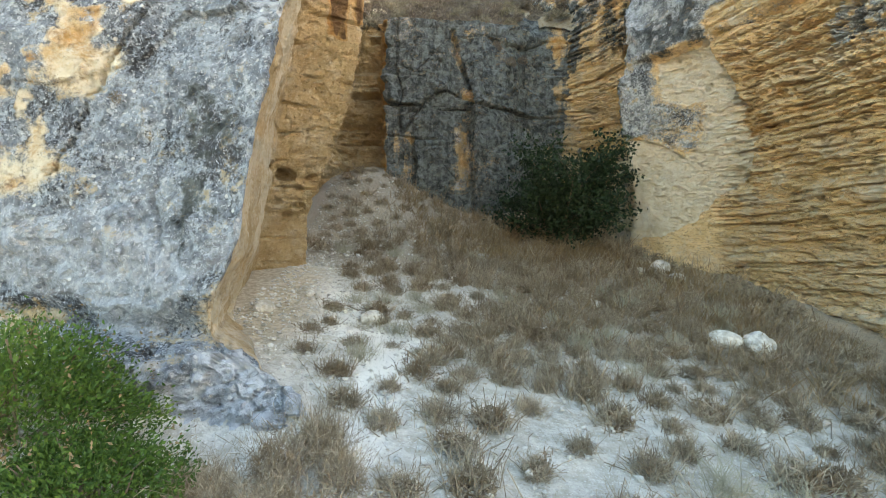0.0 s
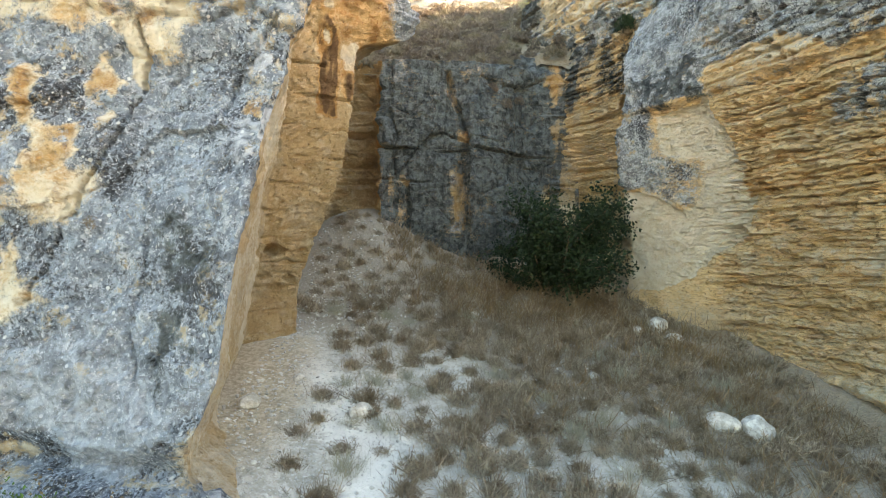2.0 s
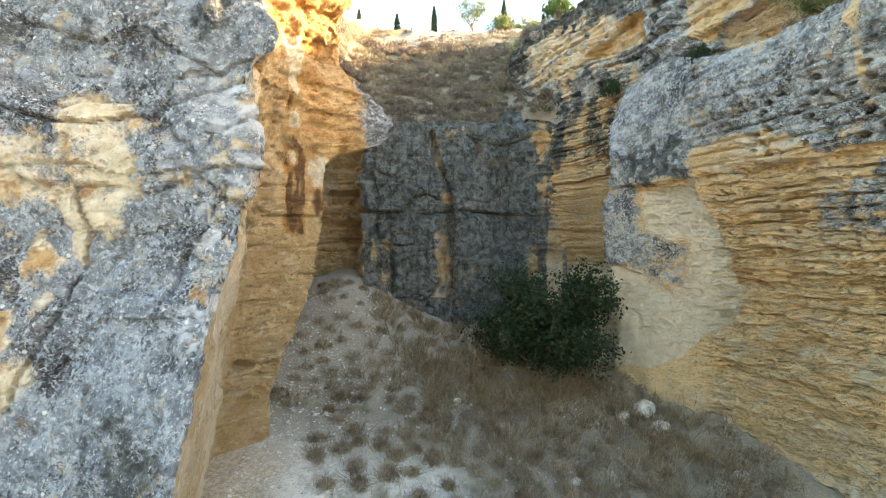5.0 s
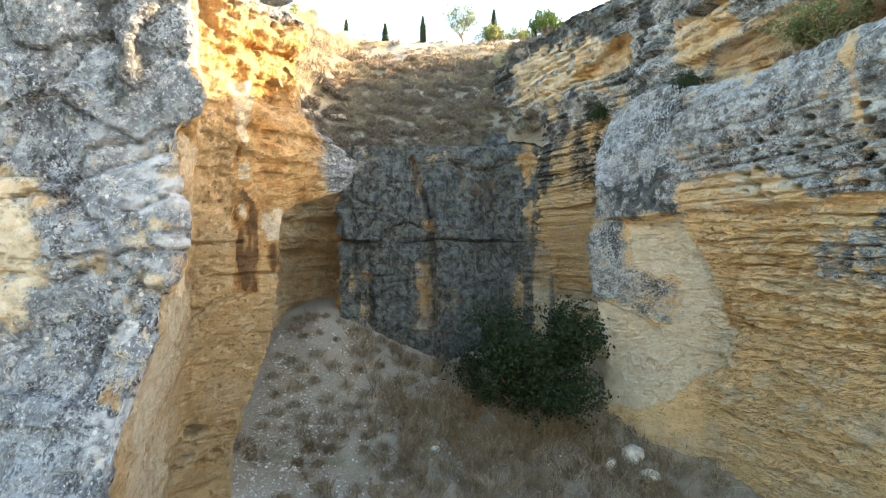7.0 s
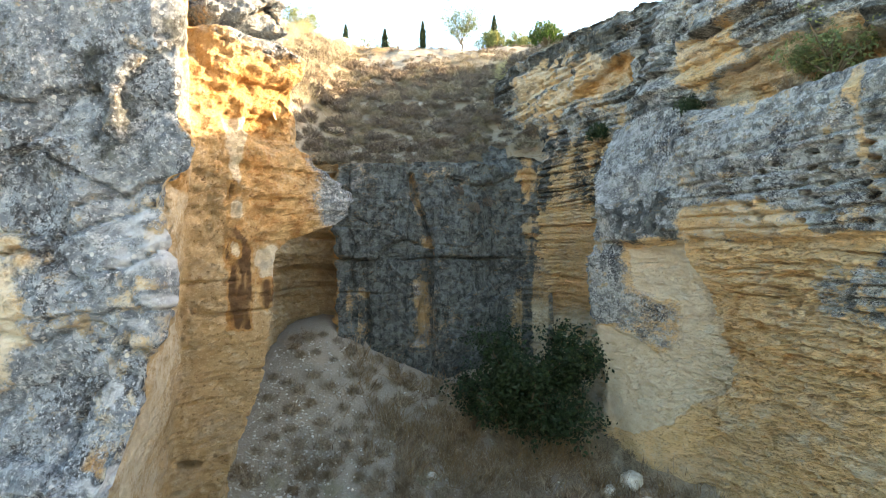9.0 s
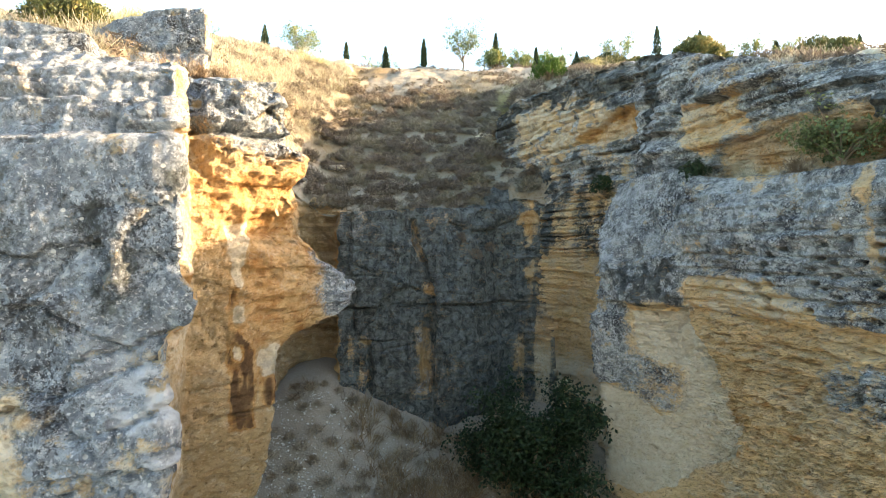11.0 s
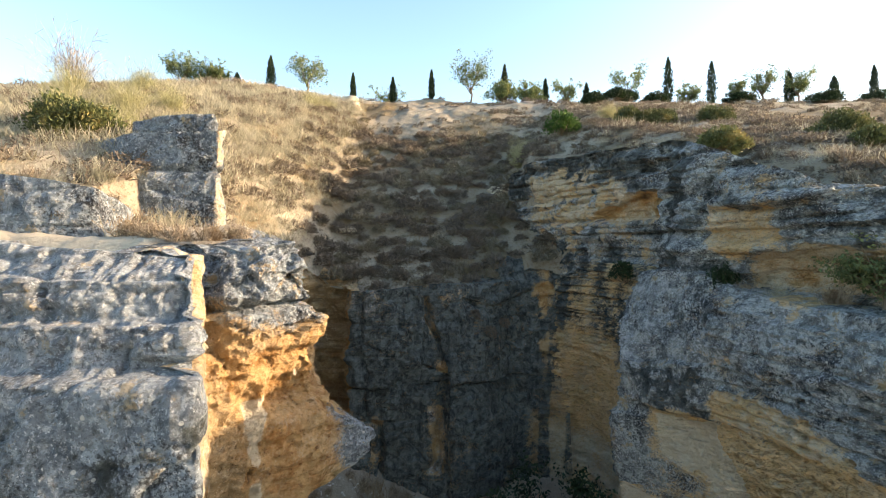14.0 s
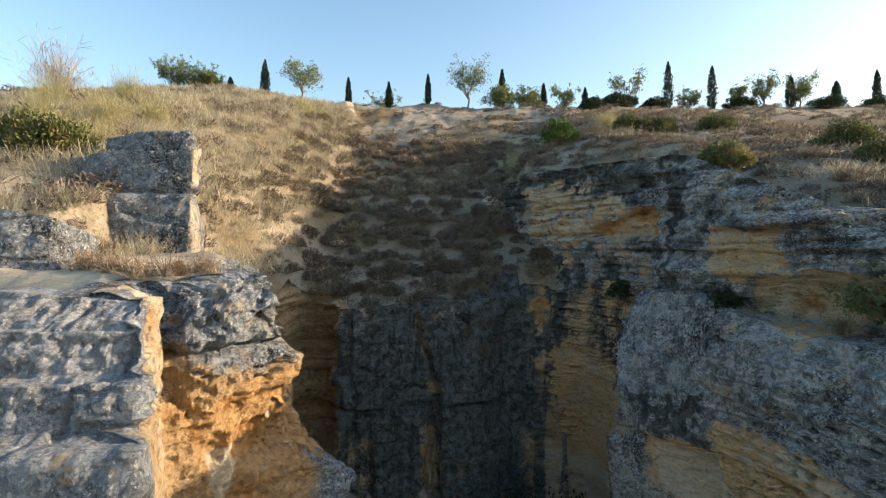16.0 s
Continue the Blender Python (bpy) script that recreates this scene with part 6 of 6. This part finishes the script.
for x, y, w in ((14.0, 33.5, 0.8), (19.2, 33.5, 1.0), (24.4, 33.3, 1.0), (12.0, 33.0, 0.7), (27.5, 33.0, 1.3), (29.5, 33.0, 1.5), (11.0, 32.0, 0.8), (9.6, 31.5, 0.7)):
    leafy_bush("green_bush", x, y, hill_at(x, y), w, 0.8, 0.55, 240, 9, 0.13, fig_mat, "low dark bush on the ridge", lobes=0.4)
for x, y, h in ((-8.4, 14.5, 1.0), (-7.5, 15.5, 1.1), (-7.0, 16.8, 0.9), (-6.3, 13.2, 0.8), (-9.5, 13.0, 0.8), (-5.0, 25, 0.8), (-4.6, 26.2, 0.7), (4.1, 22.4, 1.0), (3.9, 21.7, 0.8), (-10, 17, 1.1), (7.8, 23.5, 0.7), (-8.8, 18.5, 1.0)):
    v, f = tuft_mesh(300, h * 0.9, 0.5, 1.7, 0.006, 4)
    ob = mesh_object("broom_bush", v, f, broom_mat, smooth=False)
    ob.location = (x, y, hill_at(x, y) - 0.03)
    tagged(ob, "wispy yellow-green broom bush on the slope", "bush", "broom bushes")
v, f = tuft_mesh(150, 1.9, 0.25, 2.6, 0.009, 6)
ob = mesh_object("bare_shrub", v, f, twig_mat, smooth=False)
ob.location = (-12.0, 20.0, hill_at(-12.0, 20.0) - 0.05)
tagged(ob, "tall bare pinkish shrub on the slope", "shrub")

# mounds of dry scrub, countable ones on the bowl and the ledges
mound = [shared("dry_mound", *dome_mesh(430, 0.25, 0.24, 0.10, 0.014), m) for m in (mound_mat, mound_mat, hill_twig, mound_mat)]
gold = [shared("straw_tuft", *tuft_mesh(190, 0.36, 0.6, up, 0.009, 1, 3), straw_mat) for up in (0.6, 1.2)]


def hill_keep(x, y):
    return (~inside(x, y, rim)) * (0.55 + 0.6 * fbm(np.stack([x, y, x * 0], 1) * 0.6, 3, 161))


for x, y in scatter(280, (-4.6, 4.4, 16.7, 26.5), hill_keep, lambda x, y: 0.50):
    s = rng.uniform(0.9, 2.0)
    placed("dry_mound", mound[int(rng.integers(4))], pose(x, y, hill_at(x, y) - 0.06, 14, 0, rng.uniform(0, 360)) @ Matrix.Diagonal((s, s, s * 0.9, 1)),
           "rounded mound of dry brown scrub on the slope", "shrub", "scrub mounds on the slope")
def left_keep(x, y):
    return (~inside(x, y, rim)) * (0.5 + 0.8 * fbm(np.stack([x, y, x * 0], 1) * 0.5, 3, 162))


slope = []
for x, y in scatter(150, (-13, -3.8, 12.5, 30), left_keep, lambda x, y: 0.5):
    s = rng.uniform(0.8, 1.9)
    slope.append(pose(x, y, hill_at(x, y) - 0.06, 10, 0, rng.uniform(0, 360)) @ Matrix.Diagonal((s, s, s * 0.9, 1)))
joined("slope_scrub", slope, [dome_mesh(260, 0.25, 0.24, 0.10, 0.014) for up in range(4)], mound_mat, "dry brown scrub mounds over the sunny slope", "scrub")
for x, y, s in ((-2.6, 8.35, 0.8), (-2.25, 8.45, 0.75), (-3.0, 8.5, 0.8), (-3.4, 8.7, 0.9), (-1.95, 8.6, 0.7), (-3.6, 10.2, 1.1), (-4.1, 10.0, 1.0), (-4.7, 10.1, 1.2), (-5.3, 9.6, 1.0), (-6.2, 9.8, 1.1), (-4.6, 9.5, 0.8), (-5.0, 10.25, 0.9), (-4.75, 10.3, 0.8), (-5.1, 9.6, 1.0), (-5.6, 9.9, 0.9), (-6.6, 10.2, 1.0),
                (7.5, 12.7, 0.8), (7.9, 12.0, 0.9), (8.6, 11.6, 0.8), (9.0, 12.6, 0.8), (9.8, 11.6, 0.9), (6.9, 11.2, 0.8), (7.3, 10.3, 0.9), (6.75, 12.0, 0.7)):
    gz = hill_at(x, y) if not inside(np.array([x]), np.array([y]), rim)[0] else 10.5
    placed("dry_shrub", (scrub + herb)[int(rng.integers(5))], pose(x, y, gz - 0.02, 0, 0, rng.uniform(0, 360)) @ Matrix.Diagonal((s, s, s, 1)), "dry shrub on the sunlit cliff top", "shrub", "dry shrubs on the cliff top")
for x, y, z, s in ((2.15, 16.4, 8.9, 0.8), (1.7, 16.35, 9.4, 0.7), (-3.62, 5.75, 4.65, 0.42), (2.6, 16.8, 9.1, 0.7)):
    placed("dry_mound", mound[0], pose(x, y, z, 50, 0, rng.uniform(0, 60)) @ Matrix.Diagonal((s, s, s, 1)), "dry shrub rooted in the rock face", "shrub", "dry shrubs on the rock faces")

# the uncounted rest of the hillside scrub and straw
for name, source, material, count, label in (
        ("hillside_scrub", [dome_mesh(110, 0.26, 0.22, 0.11, 0.02) for up in range(5)], mound_mat, 1100, "dry scrub scattered over the hillside"),
        ("hillside_straw", [tuft_mesh(52, 0.24, 0.75, up, 0.0055, 0, 3) for up in (1.3, 1.8, 2.4)], straw_mat, 500, "golden dry grass scattered over the hillside")):
    far = []
    pts = rng.uniform((-26, 8.5), (32, 36), (count * 3, 2))
    lit = name.endswith("straw")
    keep = ~inside(pts[:, 0], pts[:, 1], rim) & (rng.uniform(size=len(pts)) < 0.5 + 0.9 * fbm(np.concatenate([pts, pts[:, :1] * 0], 1) * 0.35, 3, 171))
    keep &= lit | (np.abs(pts[:, 0]) > 4.5) | (pts[:, 1] > 26)
    if lit:
        keep &= (pts[:, 0] < -2.5 + 0.1 * rng.normal(size=len(pts))) | (pts[:, 1] > 24) | (rng.uniform(size=len(pts)) < 0.25)
    near_left = rng.uniform((-13, 9.0), (-3.4, 30), (450 if not lit else 1900, 2))
    near_left = near_left[~inside(near_left[:, 0], near_left[:, 1], rim)]
    near_right = rng.uniform((3.5, 11.0), (15, 30), (420 if lit else 1000, 2))
    near_right = near_right[~inside(near_right[:, 0], near_right[:, 1], rim)]
    pts = np.concatenate([near_left, near_right, pts[keep][:count]])
    hz = hill_height(pts[:, 0], pts[:, 1])
    for (x, y), z in zip(pts, hz):
        s = rng.uniform(0.6, 1.5)
        far.append(pose(x, y, z - 0.05, 0, 0, rng.uniform(0, 360)) @ Matrix.Diagonal((s, s, s * rng.uniform(0.6, 1.0), 1)))
    joined(name, far, source, material, label, "scrub")

# low dry grass that covers the bowl
far = []
pts = rng.uniform((-9.0, 10.5), (15.0, 29), (9200, 2))
pts = pts[~inside(pts[:, 0], pts[:, 1], rim) & (rng.uniform(size=len(pts)) < 0.22 + 0.9 * fbm(np.concatenate([pts, pts[:, :1] * 0], 1) * 0.7, 3, 181))]
for (x, y), z in zip(pts, hill_height(pts[:, 0], pts[:, 1])):
    s = rng.uniform(0.5, 1.3)
    far.append(pose(x, y, z - 0.04, 10, 0, rng.uniform(0, 360)) @ Matrix.Diagonal((s, s, s, 1)))
joined("bowl_grass", far, [merge(tuft_mesh(18, 0.18, 0.7, up + 0.5, 0.009, 0, 3), dome_mesh(44, 0.2 * up, 0.10, 0.08, 0.013)) for up in (0.6, 0.9, 1.3)], hill_twig, "low dry grey-brown grass over the bowl", "grass")
far = []
pts = rng.uniform((-14.0, 11.5), (-3.6, 31), (4300, 2))
pts = pts[~inside(pts[:, 0], pts[:, 1], rim)]
for (x, y), z in zip(pts, hill_height(pts[:, 0], pts[:, 1])):
    s = rng.uniform(0.6, 1.5)
    far.append(pose(x, y, z - 0.04, 5, 0, rng.uniform(0, 360)) @ Matrix.Diagonal((s, s, s, 1)))
joined("slope_grass", far, [tuft_mesh(46, 0.21, 0.8, up, 0.008, 0, 3) for up in (0.8, 1.2, 1.8)], straw_mat, "pale straw-coloured grass over the sunny slope", "grass")
